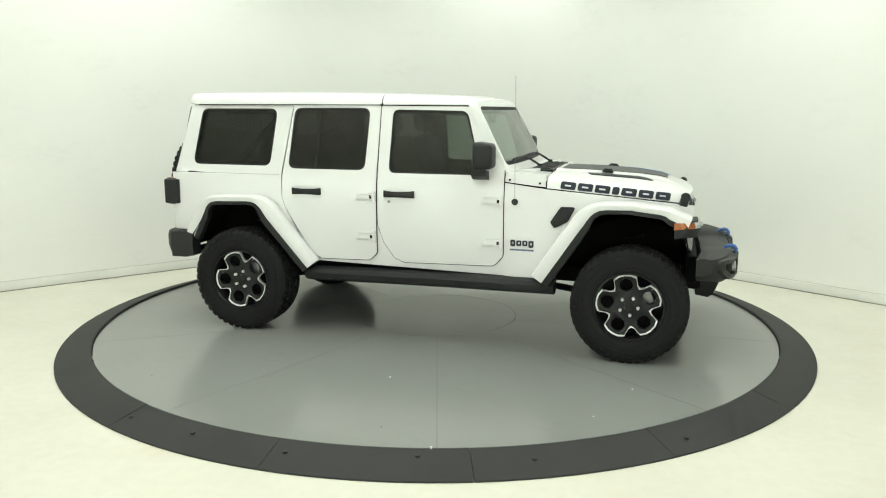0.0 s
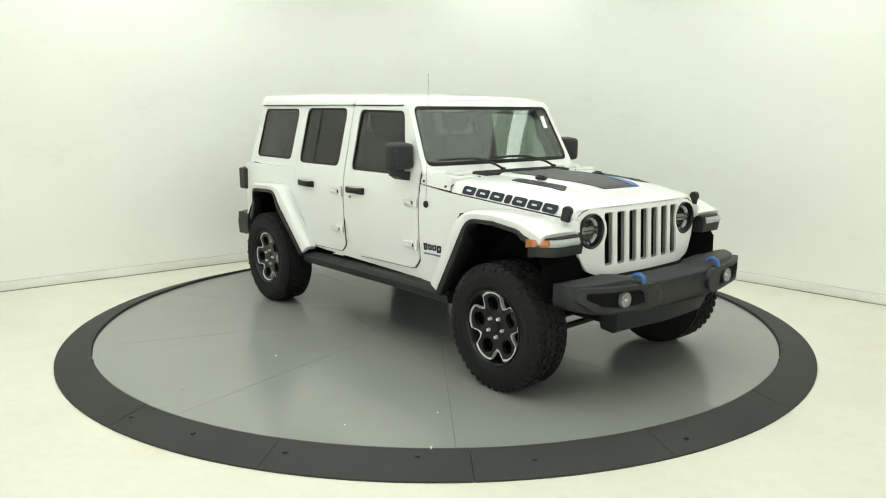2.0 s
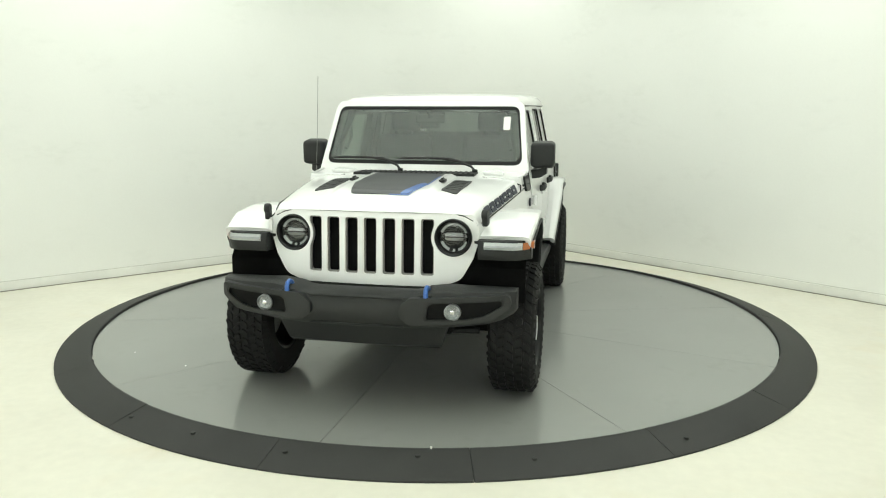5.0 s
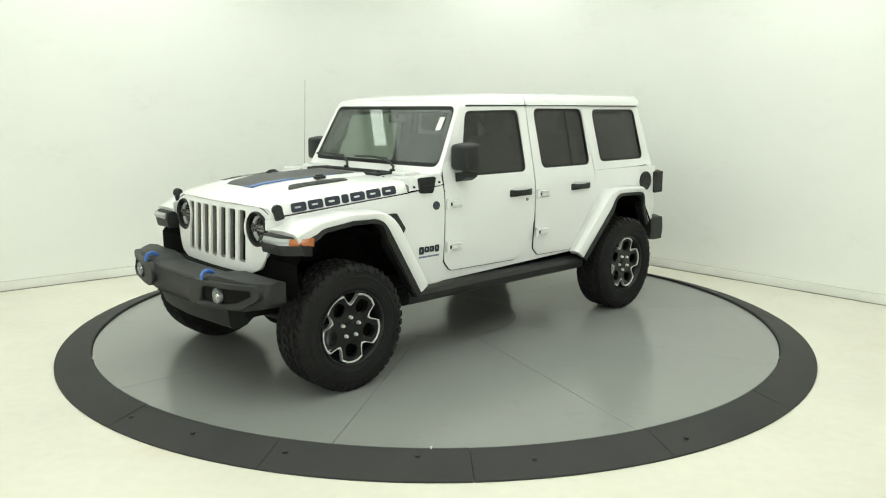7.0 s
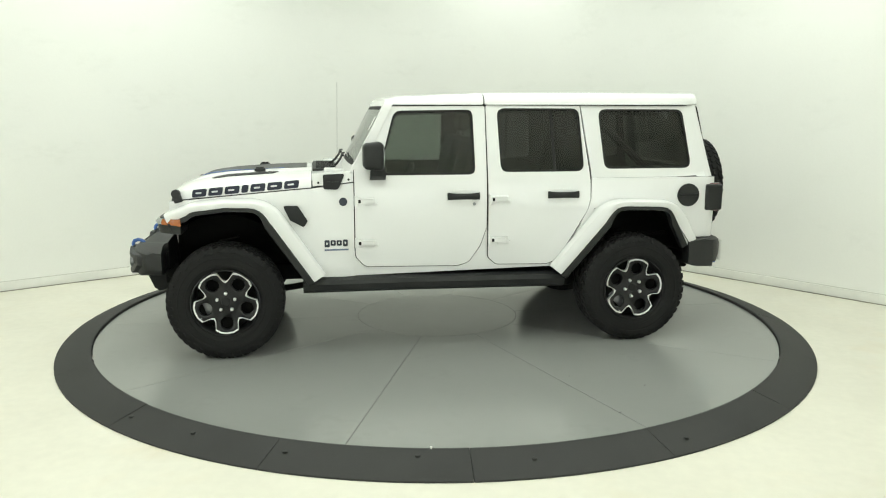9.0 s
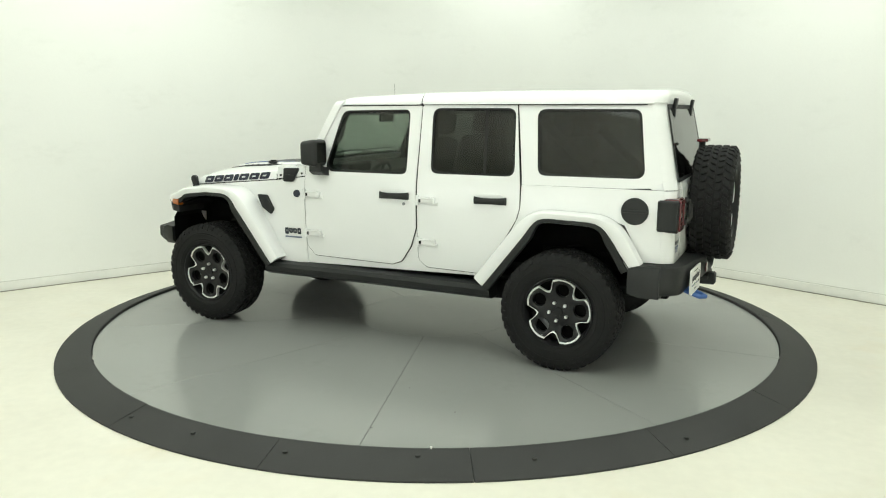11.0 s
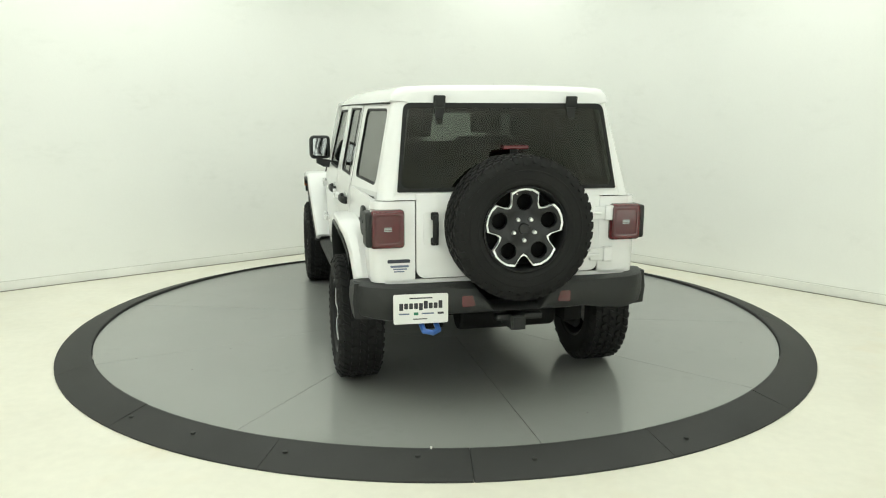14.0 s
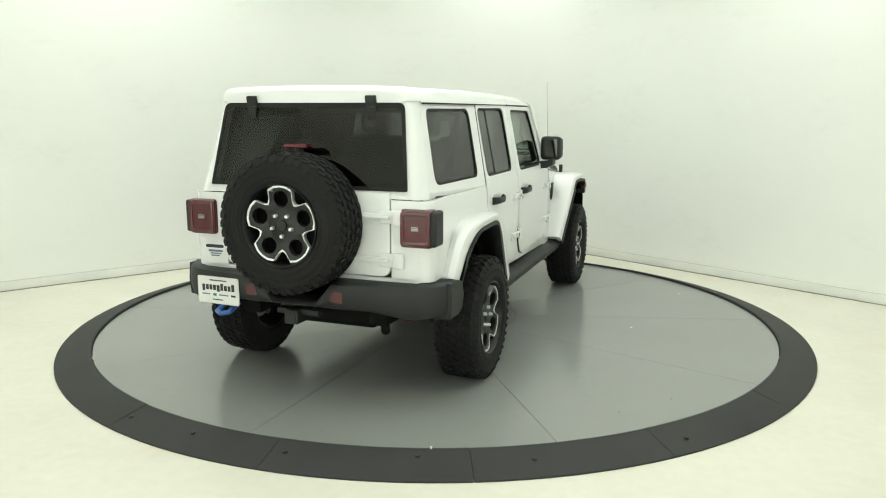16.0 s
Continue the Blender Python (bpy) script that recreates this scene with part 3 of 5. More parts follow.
    # flares: white arch with black lip
    def flare(name, path, y_in, y_out, tip_out):
        pts = rounded(path, [0] + [0.30] * (len(path) - 2) + [0], 6)
        pts = [Vector(p) for p in pts]
        rings, lips = [], []
        n = len(pts)
        for i, p in enumerate(pts):
            d = (pts[min(i + 1, n - 1)] - pts[max(i - 1, 0)]).normalized()
            nrm = Vector((d.y, -d.x))
            if nrm.dot(Vector(tip_out) - p) < 0:
                nrm = -nrm
            yi, yo = y_in(p.x), y_out(p.x)

            k_off = lerp(abs(d.y), [(0.0, 0.55), (0.25, 0.62), (0.75, 1.05)])

            def q(y, off, k_off=k_off, p=p, nrm=nrm):
                w = p + nrm * (off * k_off)
                return (w.x, s * y, w.y)
            rings.append([q(yi, 0.012), q(yi + 0.05, 0.006), q((yi + yo) / 2, 0.0), q(yo - 0.035, 0.004), q(yo - 0.010, 0.014), q(yo, 0.034), q(yo, 0.080), q(yo - 0.004, 0.096), q(yo - 0.03, 0.096), q(yo - 0.04, 0.05), q(yi, 0.05)])
            lips.append([q(yo - 0.003, 0.094), q(yo + 0.004, 0.100), q(yo + 0.004, 0.138), q(yo - 0.01, 0.145), q(yo - 0.06, 0.140), q(yi - 0.02, 0.085), q(yi - 0.02, 0.06), q(yo - 0.05, 0.06)])
        fl = part(name, loft(rings), PAINT, car)
        part("flare_lip", loft(lips), PLASTIC, fl, "textured black inner lip")
        return fl
    front_flare = flare("front_flare", [(0.808, 0.556), (1.165, 1.095), (1.50, 1.103), (1.73, 1.078), (1.890, 1.012)], lambda x: nose_w(x) - 0.005, lambda x: lerp(x, [(0.83, 0.90), (1.1, 0.945), (1.7, 0.95), (1.95, 0.925)]), (1.5, 0.4))
    flare("rear_flare", [(-2.035, 0.745), (-1.865, 1.050), (-1.275, 1.066), (-0.865, 0.560)], lambda x: 0.795, lambda x: lerp(x, [(-2.02, 0.885), (-1.75, 0.945), (-1.1, 0.945), (-0.88, 0.90)]), (-1.5, 0.4))
    # front lamp block at the flare's end: black pod, white lamp, amber marker
    def pod(z0, z1, grow, x_back, x_front, y0, y1):
        rings = []
        for k in range(9):
            t = k / 8
            y = y0 + (y1 - y0) * t
            xf = x_front - 0.11 * max(0, (y - 0.82) / 0.12) ** 2
            rings.append([(x_back, s * y, z0), (xf, s * y, z0 + 0.01), (xf + grow, s * y, (z0 + z1) / 2), (xf - 0.006, s * y, z1), (x_back, s * y, z1)])
        return loft(rings)
    part("lamp_pod", pod(0.868, 0.988, 0.012, 1.78, 1.935, 0.64, 0.935), PLASTIC, front_flare)
    part("running_lamp", pod(0.930, 0.980, 0.006, 1.84, 1.950, 0.675, 0.890), CLEARLENS, front_flare, "clear white running lamp")
    part("lamp_line", pod(0.954, 0.957, 0.008, 1.86, 1.954, 0.68, 0.885), LAMPGREY, front_flare)
    part("marker_lamp", pod(0.928, 0.978, 0.006, 1.775, 1.948, 0.893, 0.948), AMBER, front_flare, "amber side marker")
    # wheel wells
    for xw, y0 in ((1.5, 0.52), (-1.5, 0.55)):
        prof = []
        for k in range(13):
            a = math.pi * (0.12 + 0.76 * k / 12)
            prof.append((min(1.87, xw + (0.555 if xw > 0 else 0.53) * math.cos(a)), 0.40 + 0.60 * math.sin(a)))
        rings = [[(x, s * y, z) for x, z in prof] for y in (y0, 0.905)]
        b = loft(rings, closed=False, caps=False)
        b.faces.new([v for v in b.verts if abs(abs(v.co.y) - y0) < 1e-4])
        bmesh.ops.solidify(b, geom=b.faces[:], thickness=0.01)
        part("wheel_well", b, DARK, car, "black wheel arch liner")
    # mirror
    z0, x0 = 1.275, 0.445
    arm = loft([[(x0 - 0.02 + dx, s * y, z + dz) for dx, dz in ((-0.055, -0.028), (0.055, -0.028), (0.050, 0.035), (-0.045, 0.035))] for y, z in ((0.77, 1.240), (0.86, 1.252), (0.91, 1.280))])
    mirror = part("mirror", arm, PLASTIC, car, "black door mirror")
    hb = box(x0 - 0.06, x0 + 0.085, s * 0.792, s * 0.968, 1.290, 1.492, 0.034, 4)
    for v in hb.verts:
        if v.co.x > x0:
            v.co.z = 1.393 + (v.co.z - 1.393) * 0.9
    part("mirror_shell", hb, PLASTIC, mirror)
    part("mirror_glass", sheet(rrect(0.818, 0.942, 1.318, 1.468, 0.02), [], lambda u, v, d: (x0 - 0.062 + d, s * u, v), 0.004), MIRROR, mirror)
    # hood latch
    b = box(-0.025, 0.03, -0.016, 0.016, -0.05, 0.0, 0.008)
    cyl(0.030, 0.034, 18, bevel=0.006, bm=b, m=pose(0.005, 0, 0.012, 90))
    part("hood_latch", add_in(None, b, pose(1.835, s * 0.668, 1.112, 0, 12, -8 * s) @ Matrix.Diagonal((1.05, 1.05, 1.05, 1))), PLASTIC, car, "black rubber hood latch")
    # side lettering band as plain shapes
    for k in range(7):
        u0 = 0.985 + k * 0.119
        w = 0.104 if k != 3 else 0.048
        if k > 3:
            u0 -= 0.056

        def onhood(u, v, d):
            pull = 0.05 * max(0.0, min(1.0, (u - 1.5) / 0.4))
            back = EDGE * (1 - max(0.0, 1 - v / hood_edge(u)) ** (1 / 1.5))
            return (u - pull * 0.3, s * (nose_w(u) - back + 0.005 - d), hood_line(u) + v + 0.003)
        sl = 0.008 if s < 0 else -0.008
        outl = rounded([(u0, 0.006), (u0 + w, 0.006), (u0 + w + sl, 0.058), (u0 + sl, 0.058)], 0.012, 2)
        hole = [] if k == 3 else [rounded([(u0 + 0.03, 0.026), (u0 + w - 0.028, 0.026), (u0 + w - 0.026, 0.038), (u0 + 0.032, 0.038)], 0.004, 1)]
        part("side_mark", sheet(outl, hole, onhood, 0.004, (0.02, 0.03, 0.045)), NAVY, car, "dark navy decal block")

def grille_x(y, z):
    return 1.928 - 0.045 * (y / 0.6) ** 2 - 0.05 * (z - 0.7) - 0.012 * max(0, (z - 1.08) / 0.05) ** 2


# hood
xs = [0.892, 0.90, 1.0, 1.1, 1.2, 1.3, 1.4, 1.5, 1.58, 1.65, 1.70, 1.75, 1.79, 1.83, 1.86, 1.88, 1.895, 1.903]
rings = []
for x in xs:
    w = nose_w(x)
    ys = [-w, -w + 0.006, -w + 0.014, -w + 0.023, -w + 0.033, -w + EDGE, -w + 0.06, -w + 0.09, -w + 0.14, -w + 0.20, -0.40, -0.33, -0.316, -0.286, -0.27, -0.15, 0.0]
    ys = ys + [-y for y in reversed(ys[:-1])]
    pull = 0.050 * max(0.0, min(1.0, (x - 1.5) / 0.4))
    ring = [(x - pull * (y / 0.62) ** 2, y, z) for y, z in [(-w, hood_line(x) - 0.004)] + [(y, hood_z(x, y)) for y in ys] + [(w, hood_line(x) - 0.004)]]
    rings.append(ring + [(a, b * 0.985, c - 0.022) for a, b, c in reversed(ring)])
hood = part("hood", loft(rings), PAINT, car, "white hood with raised centre", sharp=50)


def on_hood(lift):
    return lambda u, v, d: (u, v, hood_z(u, v) + lift - d)


UC = [0.95 + 0.05 * k for k in range(20)]
dec = rounded([(0.93, -0.245), (1.45, -0.240), (1.62, -0.205), (1.715, -0.18), (1.715, 0.18), (1.62, 0.205), (1.45, 0.240), (0.93, 0.245)], 0.03, 3)
part("hood_decal", sheet(dec, [], on_hood(0.004), 0.003, (-0.2, -0.1, 0, 0.1, 0.2), UC), MATTEBLACK, hood, "matte black hood decal")
edge_in = [(1.10, 0.243), (1.45, 0.241), (1.62, 0.206), (1.715, 0.178), (1.715, 0.06), (1.722, 0.06), (1.724, 0.184), (1.626, 0.214), (1.455, 0.249), (1.10, 0.250)]
part("decal_edge", sheet(edge_in, [], on_hood(0.005), 0.003, (0.1, 0.2), UC), BLUE, hood, "blue decal edge")
part("decal_patch", sheet(rounded([(1.42, 0.205), (1.45, 0.236), (1.62, 0.200), (1.710, 0.172), (1.710, 0.125)], 0.01, 2), [], on_hood(0.0062), 0.003, (0.2,), UC), BLUE, hood, "blue decal corner")
for s in (1, -1):
    vent = rounded([(1.13, s * 0.355), (1.17, s * 0.475), (1.30, s * 0.475), (1.63, s * 0.455), (1.55, s * 0.345)], 0.02, 3)
    part("hood_vent", sheet(vent, [], on_hood(0.003), 0.004, (0.4 * s,), UC), PLASTIC, hood, "black slatted hood vent")
    for k in range(6):
        u = 1.20 + 0.06 * k
        b = sheet([(u, s * 0.365), (u + 0.012, s * 0.365), (u + 0.03, s * 0.455), (u + 0.018, s * 0.455)], [], on_hood(0.0055), 0.005)
        part("vent_slat", b, PLASTIC, hood)
    # hood bumpers and washer covers
    b = box(-0.03, 0.05, -0.02, 0.02, 0, 0.018, 0.005)
    box(-0.02, 0.04, -0.006, 0.006, 0.014, 0.028, 0.004, bm=b)
    part("hood_bumper", add_in(None, b, pose(1.27, s * 0.30, hood_z(1.27, 0.30), 0, 2, 0)), PLASTIC, hood)
    b = box(0.66, 0.80, s * 0.56 - 0.07, s * 0.56 + 0.07, 1.262, 1.288, 0.006)
    part("hood_hinge", b, PAINT, hood)
for s in (1, -1):
    pts = []
    for x in (0.892, 1.0, 1.2, 1.4, 1.6, 1.75, 1.84):
        pts.append((x, s * (nose_w(x) + 0.001), hood_line(x) - 0.003))
    part("hood_seal", tube(pts, 0.0045, 6), SEAL, hood, "dark shut line seal")
    pts = [(0.889, s * nose_w(0.889), hood_line(0.889)), (0.889, s * nose_w(0.889), 1.205), (0.889, s * nose_w(0.889) * 0.975, hood_z(0.90, nose_w(0.9) * 0.97)), (0.889, s * 0.50, hood_z(0.9, 0.5))]
    part("hood_seal", tube(pts, 0.004, 6), SEAL, hood)
pts = []
for k in range(25):
    y = -0.60 + 0.05 * k
    zt = lerp(abs(y), [(0.0, 1.130), (0.40, 1.127), (0.50, 1.122), (0.56, 1.108), (0.60, 1.085)])
    pts.append((grille_x(y, zt) - 0.001, y, zt + 0.003))
part("hood_seal", tube(pts, 0.003, 6), SEAL, hood)
# cowl grille behind the hood
cowl = part("cowl_panel", loft([[(x, y, z) for y in (-0.75, -0.5, 0, 0.5, 0.75)] + [(x, y, z - 0.06) for y in (0.75, 0.5, 0, -0.5, -0.75)] for x, z in ((0.62, 1.272), (0.72, 1.266), (0.888, 1.257))]), PAINT, car)
part("cowl_grille", box(0.70, 0.885, -0.44, 0.44, 1.255, 1.276, 0.006), PLASTIC, cowl, "black plastic cowl grille")
for k in range(22):
    part("cowl_slat", box(0.72, 0.86, -0.40 + k * 0.0375, -0.385 + k * 0.0375, 1.274, 1.281), PLASTIC, cowl)

# windscreen frame, glass and wipers
def ws_x(z):
    return 0.622 - 0.54 * (z - 1.30)


def on_ws(off):
    return lambda y, z, d: (ws_x(z) + off - d * 0.88 - 0.03 * (y / 0.7) ** 2, y, z - d * 0.47 * 0)


wo = rounded([(-0.790, 1.262), (0.790, 1.262), (0.722, 1.782), (-0.722, 1.782)], [0.02, 0.02, 0.07, 0.07], 6)
wi = rounded([(-0.745, 1.318), (0.745, 1.318), (0.692, 1.740), (-0.692, 1.740)], [0.06, 0.06, 0.06, 0.06], 6)
YC = (-0.6, -0.4, -0.2, 0, 0.2, 0.4, 0.6)
screen = part("windscreen_frame", sheet(wo, [wi], on_ws(0.02), 0.075, (1.4, 1.5, 1.6), YC, bevel=0.006), PAINT, car)
part("windscreen", sheet(wi, [], on_ws(0.012), 0.004, (), YC), CLEAR, screen, "clear laminated windscreen")
wb = rounded([(-0.728, 1.345), (0.728, 1.345), (0.678, 1.717), (-0.678, 1.717)], 0.05, 6)
part("windscreen_border", sheet(wi, [wb], on_ws(0.014), 0.002, (), YC), SEAL, screen, "black ceramic border")
part("windscreen_sticker", sheet(rrect(0.585, 0.635, 1.57, 1.665, 0.004), [], on_ws(0.0165), 0.001), PAPER, screen, "white paper sticker")
for y_pivot, y_in, y_out in ((-0.13, -0.27, -0.67), (0.42, 0.25, -0.155)):
    b = tube([(0.735, y_pivot, 1.285), (0.70, y_pivot - 0.03, 1.312), (0.668, (y_pivot + y_in) / 2 - 0.04, 1.345), (0.655, y_in - 0.10, 1.366)], 0.009)
    cyl(0.02, 0.03, 12, bevel=0.004, bm=b, m=pose(0.735, y_pivot, 1.282))
    wiper = part("wiper", b, PLASTIC, car, "black windscreen wiper")
    blade = tube([(0.648, y_in, 1.362), (0.652, (y_in + y_out) / 2, 1.368), (0.628, y_out, 1.362)], 0.009, 6)
    part("wiper_blade", blade, PLASTIC, wiper)

# grille panel with seven slots and headlight openings
def on_grille(off):
    return lambda y, z, d: (grille_x(y, z) + off - d, y, z)


half = [(0.0, 0.703), (0.42, 0.703), (0.535, 0.745), (0.602, 0.865), (0.634, 0.975), (0.640, 1.03), (0.607, 1.098), (0.50, 1.122), (0.0, 1.128)]
go = rounded(half + [(-y, z) for y, z in reversed(half[1:-1])], [0, 0.09, 0.09, 0.09, 0.09, 0.06, 0.04, 0.05, 0, 0.05, 0.04, 0.06, 0.09, 0.09, 0.09, 0.09], 4)
HL_Y, HL_Z, HL_R = 0.487, 0.990, 0.110
slots = []
for k in range(7):
    yc = -0.3425 + k * 0.1135
    loop = rrect(yc - 0.039, yc + 0.039, 0.765, 1.096, 0.016, 3)
    dense = []
    for i in range(len(loop)):
        a, b = Vector(loop[i]), Vector(loop[(i + 1) % len(loop)])
        nsub = max(1, int((b - a).length / 0.02))
        dense += [tuple(a.lerp(b, j / nsub)) for j in range(nsub)]
    fixed = []
    for y, z in dense:
        for hs in (1, -1):
            dv = Vector((y - hs * HL_Y, z - HL_Z))
            if dv.length < HL_R + 0.016:
                y = hs * HL_Y - hs * math.sqrt(max(1e-6, (HL_R + 0.016) ** 2 - dv.y ** 2))
        fixed.append((y, z))
    slots.append(fixed)
circ = lambda hs, r, n=32: [(hs * HL_Y + r * math.cos(2 * math.pi * k / n), HL_Z + r * math.sin(2 * math.pi * k / n)) for k in range(n)]
grille = part("grille", sheet(go, slots + [circ(1, HL_R), circ(-1, HL_R)], on_grille(0), 0.022, (0.8, 0.9, 1.0, 1.08), (-0.5, -0.3, -0.1, 0.1, 0.3, 0.5), bevel=0.005), PAINT, car, "white seven-slot grille panel")
part("grille_backing", sheet([(-0.42, 0.74), (0.42, 0.74), (0.42, 1.10), (-0.42, 1.10)], [], on_grille(-0.05), 0.02), DARK, grille)
for sl in slots:
    cy = sum(p[0] for p in sl) / len(sl)
    inn = [(cy + (y - cy) * 0.84, 0.93 + (z - 0.93) * 0.955) for y, z in sl]
    part("slot_insert", sheet(sl, [inn], on_grille(-0.012), 0.02), AERIAL, grille, "grey slot insert")
for hs in (1, -1):
    hx = grille_x(HL_Y, HL_Z)
    m = Matrix.Translation((hx, hs * HL_Y, HL_Z)) @ Matrix.Rotation(radians(90), 4, "Y") @ Matrix.Rotation(0.0, 4, "X")
    bz = lathe([(0.110, -0.06), (0.110, 0.004), (0.104, 0.010), (0.094, 0.0), (0.086, -0.035)], 40, m=m)
    headlight = part("headlight", bz, GLOSSBLACK, car, "round headlight in a black bezel")
    part("reflector", lathe([(0.0, -0.07), (0.05, -0.065), (0.088, -0.03)], 32, m=m), GLOSSBLACK, headlight)
    ring = bmesh.new()
    for a0, a1 in ((20, 160), (200, 250), (265, 275), (290, 340)):
        rr = [[((r * math.cos(radians(a))), (r * math.sin(radians(a))), h) for r, h in ((0.070, -0.03), (0.084, -0.022), (0.084, -0.032), (0.070, -0.04))] for a in [a0 + (a1 - a0) * k / 8 for k in range(9)]]
        loft(rr, bm=ring)
    part("light_ring", add_in(None, ring, m @ pose(0, 0, 0, 0, 0, 90)), CLEARLENS, headlight, "segmented light ring")
    part("projector", box(hx - 0.05, hx - 0.028, hs * HL_Y - 0.055, hs * HL_Y + 0.055, HL_Z - 0.022, HL_Z + 0.022, 0.012), LAMPGREY, headlight)
    part("projector_bar", box(hx - 0.05, hx - 0.022, hs * HL_Y - 0.075, hs * HL_Y + 0.075, HL_Z - 0.004, HL_Z + 0.004, 0.002), GLOSSBLACK, headlight)
    part("headlight_lens", lathe([(0.0, 0.012), (0.04, 0.009), (0.08, -0.002), (0.092, -0.014)], 32, m=m), LENS, headlight, "clear domed lens")

# front bumper
def bump_sec(y):
    a = abs(y)
    xf = lerp(a, [(0, 2.215), (0.30, 2.215), (0.42, 2.205), (0.70, 2.150), (0.84, 2.08), (0.875, 2.04)])
    zt = lerp(a, [(0, 0.712), (0.33, 0.712), (0.37, 0.735), (0.50, 0.752), (0.875, 0.738)])
    zb = lerp(a, [(0, 0.520), (0.30, 0.520), (0.50, 0.528), (0.72, 0.548), (0.84, 0.575), (0.875, 0.61)])
    xb = lerp(a, [(0, 1.98), (0.6, 1.97), (0.875, 1.93)])
    zm = (zt + zb) / 2
    return [(xb, y, zt - 0.01), (xf - 0.06, y, zt), (xf - 0.02, y, zt - 0.012), (xf, y, zt - 0.05), (xf, y, zm), (xf - 0.008, y, zb + 0.035), (xf - 0.035, y, zb + 0.004), (xb, y, zb)]


ysb = [-0.875, -0.86, -0.80, -0.72, -0.62, -0.50, -0.44, -0.38, -0.34, -0.30, -0.15, 0.0]
ysb = ysb + [-y for y in reversed(ysb[:-1])]
fb = part("front_bumper", loft([bump_sec(y) for y in ysb]), BUMPER, car, "dark grey front bumper", sharp=40)
lower = [[(2.12 - 0.05 * (abs(y) / 0.5) ** 2, y, 0.53), (2.165 - 0.06 * (abs(y) / 0.5) ** 2, y, 0.515), (2.12 - 0.05 * (abs(y) / 0.5) ** 2, y, 0.43 + 0.0 * abs(y)), (2.04, y, 0.405), (1.95, y, 0.42), (1.95, y, 0.53)] for y in (-0.50, -0.47, -0.3, 0, 0.3, 0.47, 0.50)]
lower = [[(x, y * (1.0 - 0.9 * (0.53 - z)), z - 0.03 if z < 0.5 else z) for x, y, z in ring] for ring in lower]
part("skid_plate", loft(lower), PLASTIC, fb)
for dz in (0.006, 0.168):
    pts = [(bump_sec(y)[4][0] - (0.016 if dz < 0.1 else 0.003), y, 0.528 + dz) for y in (-0.27, -0.15, 0.0, 0.15, 0.27)]
    part("bumper_crease", tube(pts, 0.006, 6), PLASTIC, fb)
for s in (1, -1):
    def bx(y):
        return bump_sec(y)[4][0]

    def on_b(off):
        return lambda y, z, d: (bx(y) + off - d, y, z)
    UCB = [s * v for v in (0.30, 0.35, 0.42, 0.5, 0.58, 0.66, 0.74, 0.80)]
    po = rounded([(s * 0.255, 0.595), (s * 0.255, 0.660), (s * 0.315, 0.708), (s * 0.850, 0.722), (s * 0.850, 0.645), (s * 0.745, 0.578), (s * 0.315, 0.555)], 0.04, 4)
    pin = rounded([(s * 0.385, 0.582), (s * 0.400, 0.670), (s * 0.430, 0.688), (s * 0.822, 0.700), (s * 0.815, 0.660), (s * 0.715, 0.605), (s * 0.610, 0.584)], 0.02, 4)
    bez = part("fog_bezel", sheet(po, [pin], on_b(0.026), 0.04, (), UCB, bevel=0.010), BUMPER, fb)
    # blacker sheet than the bumper, so the recess looks shaded
    part("fog_recess", sheet(pin, [], on_b(0.004), 0.004, (), UCB), DARK, fb)
    rim2 = [(s * 0.61 + (y - s * 0.61) * 0.93, 0.638 + (z - 0.638) * 0.86) for y, z in pin]
    part("recess_rim", sheet(pin, [rim2], on_b(0.024), 0.020, (), UCB), PLASTIC, fb)
    m = Matrix.Translation((bx(s * 0.545) + 0.008, s * 0.545, 0.632)) @ Matrix.Rotation(radians(90), 4, "Y")
    fog = part("fog_lamp", lathe([(0.046, -0.01), (0.046, 0.014), (0.040, 0.016), (0.036, 0.008), (0.0, -0.004)], 24, m=m), LAMPGREY, fb, "round fog lamp")
    part("fog_lens", lathe([(0.0, 0.022), (0.025, 0.019), (0.040, 0.012)], 24, m=m), LENS, fb)
    part("fog_bulb", lathe([(0.0, 0.016), (0.012, 0.012), (0.018, 0.0)], 16, m=m), CHROME, fb)
    # tow hooks
    hk = tube([(2.135, s * 0.40, 0.735), (2.15, s * 0.40, 0.752), (2.178, s * 0.40, 0.760), (2.203, s * 0.40, 0.752), (2.214, s * 0.40, 0.735), (2.212, s * 0.40, 0.70)], 0.0135, 10)
    part("tow_hook", hk, BLUE, fb, "blue tow hook")
    part("hook_recess", box(2.17, 2.212, s * 0.40 - 0.034, s * 0.40 + 0.034, 0.69, 0.722, 0.008), PLASTIC, fb)

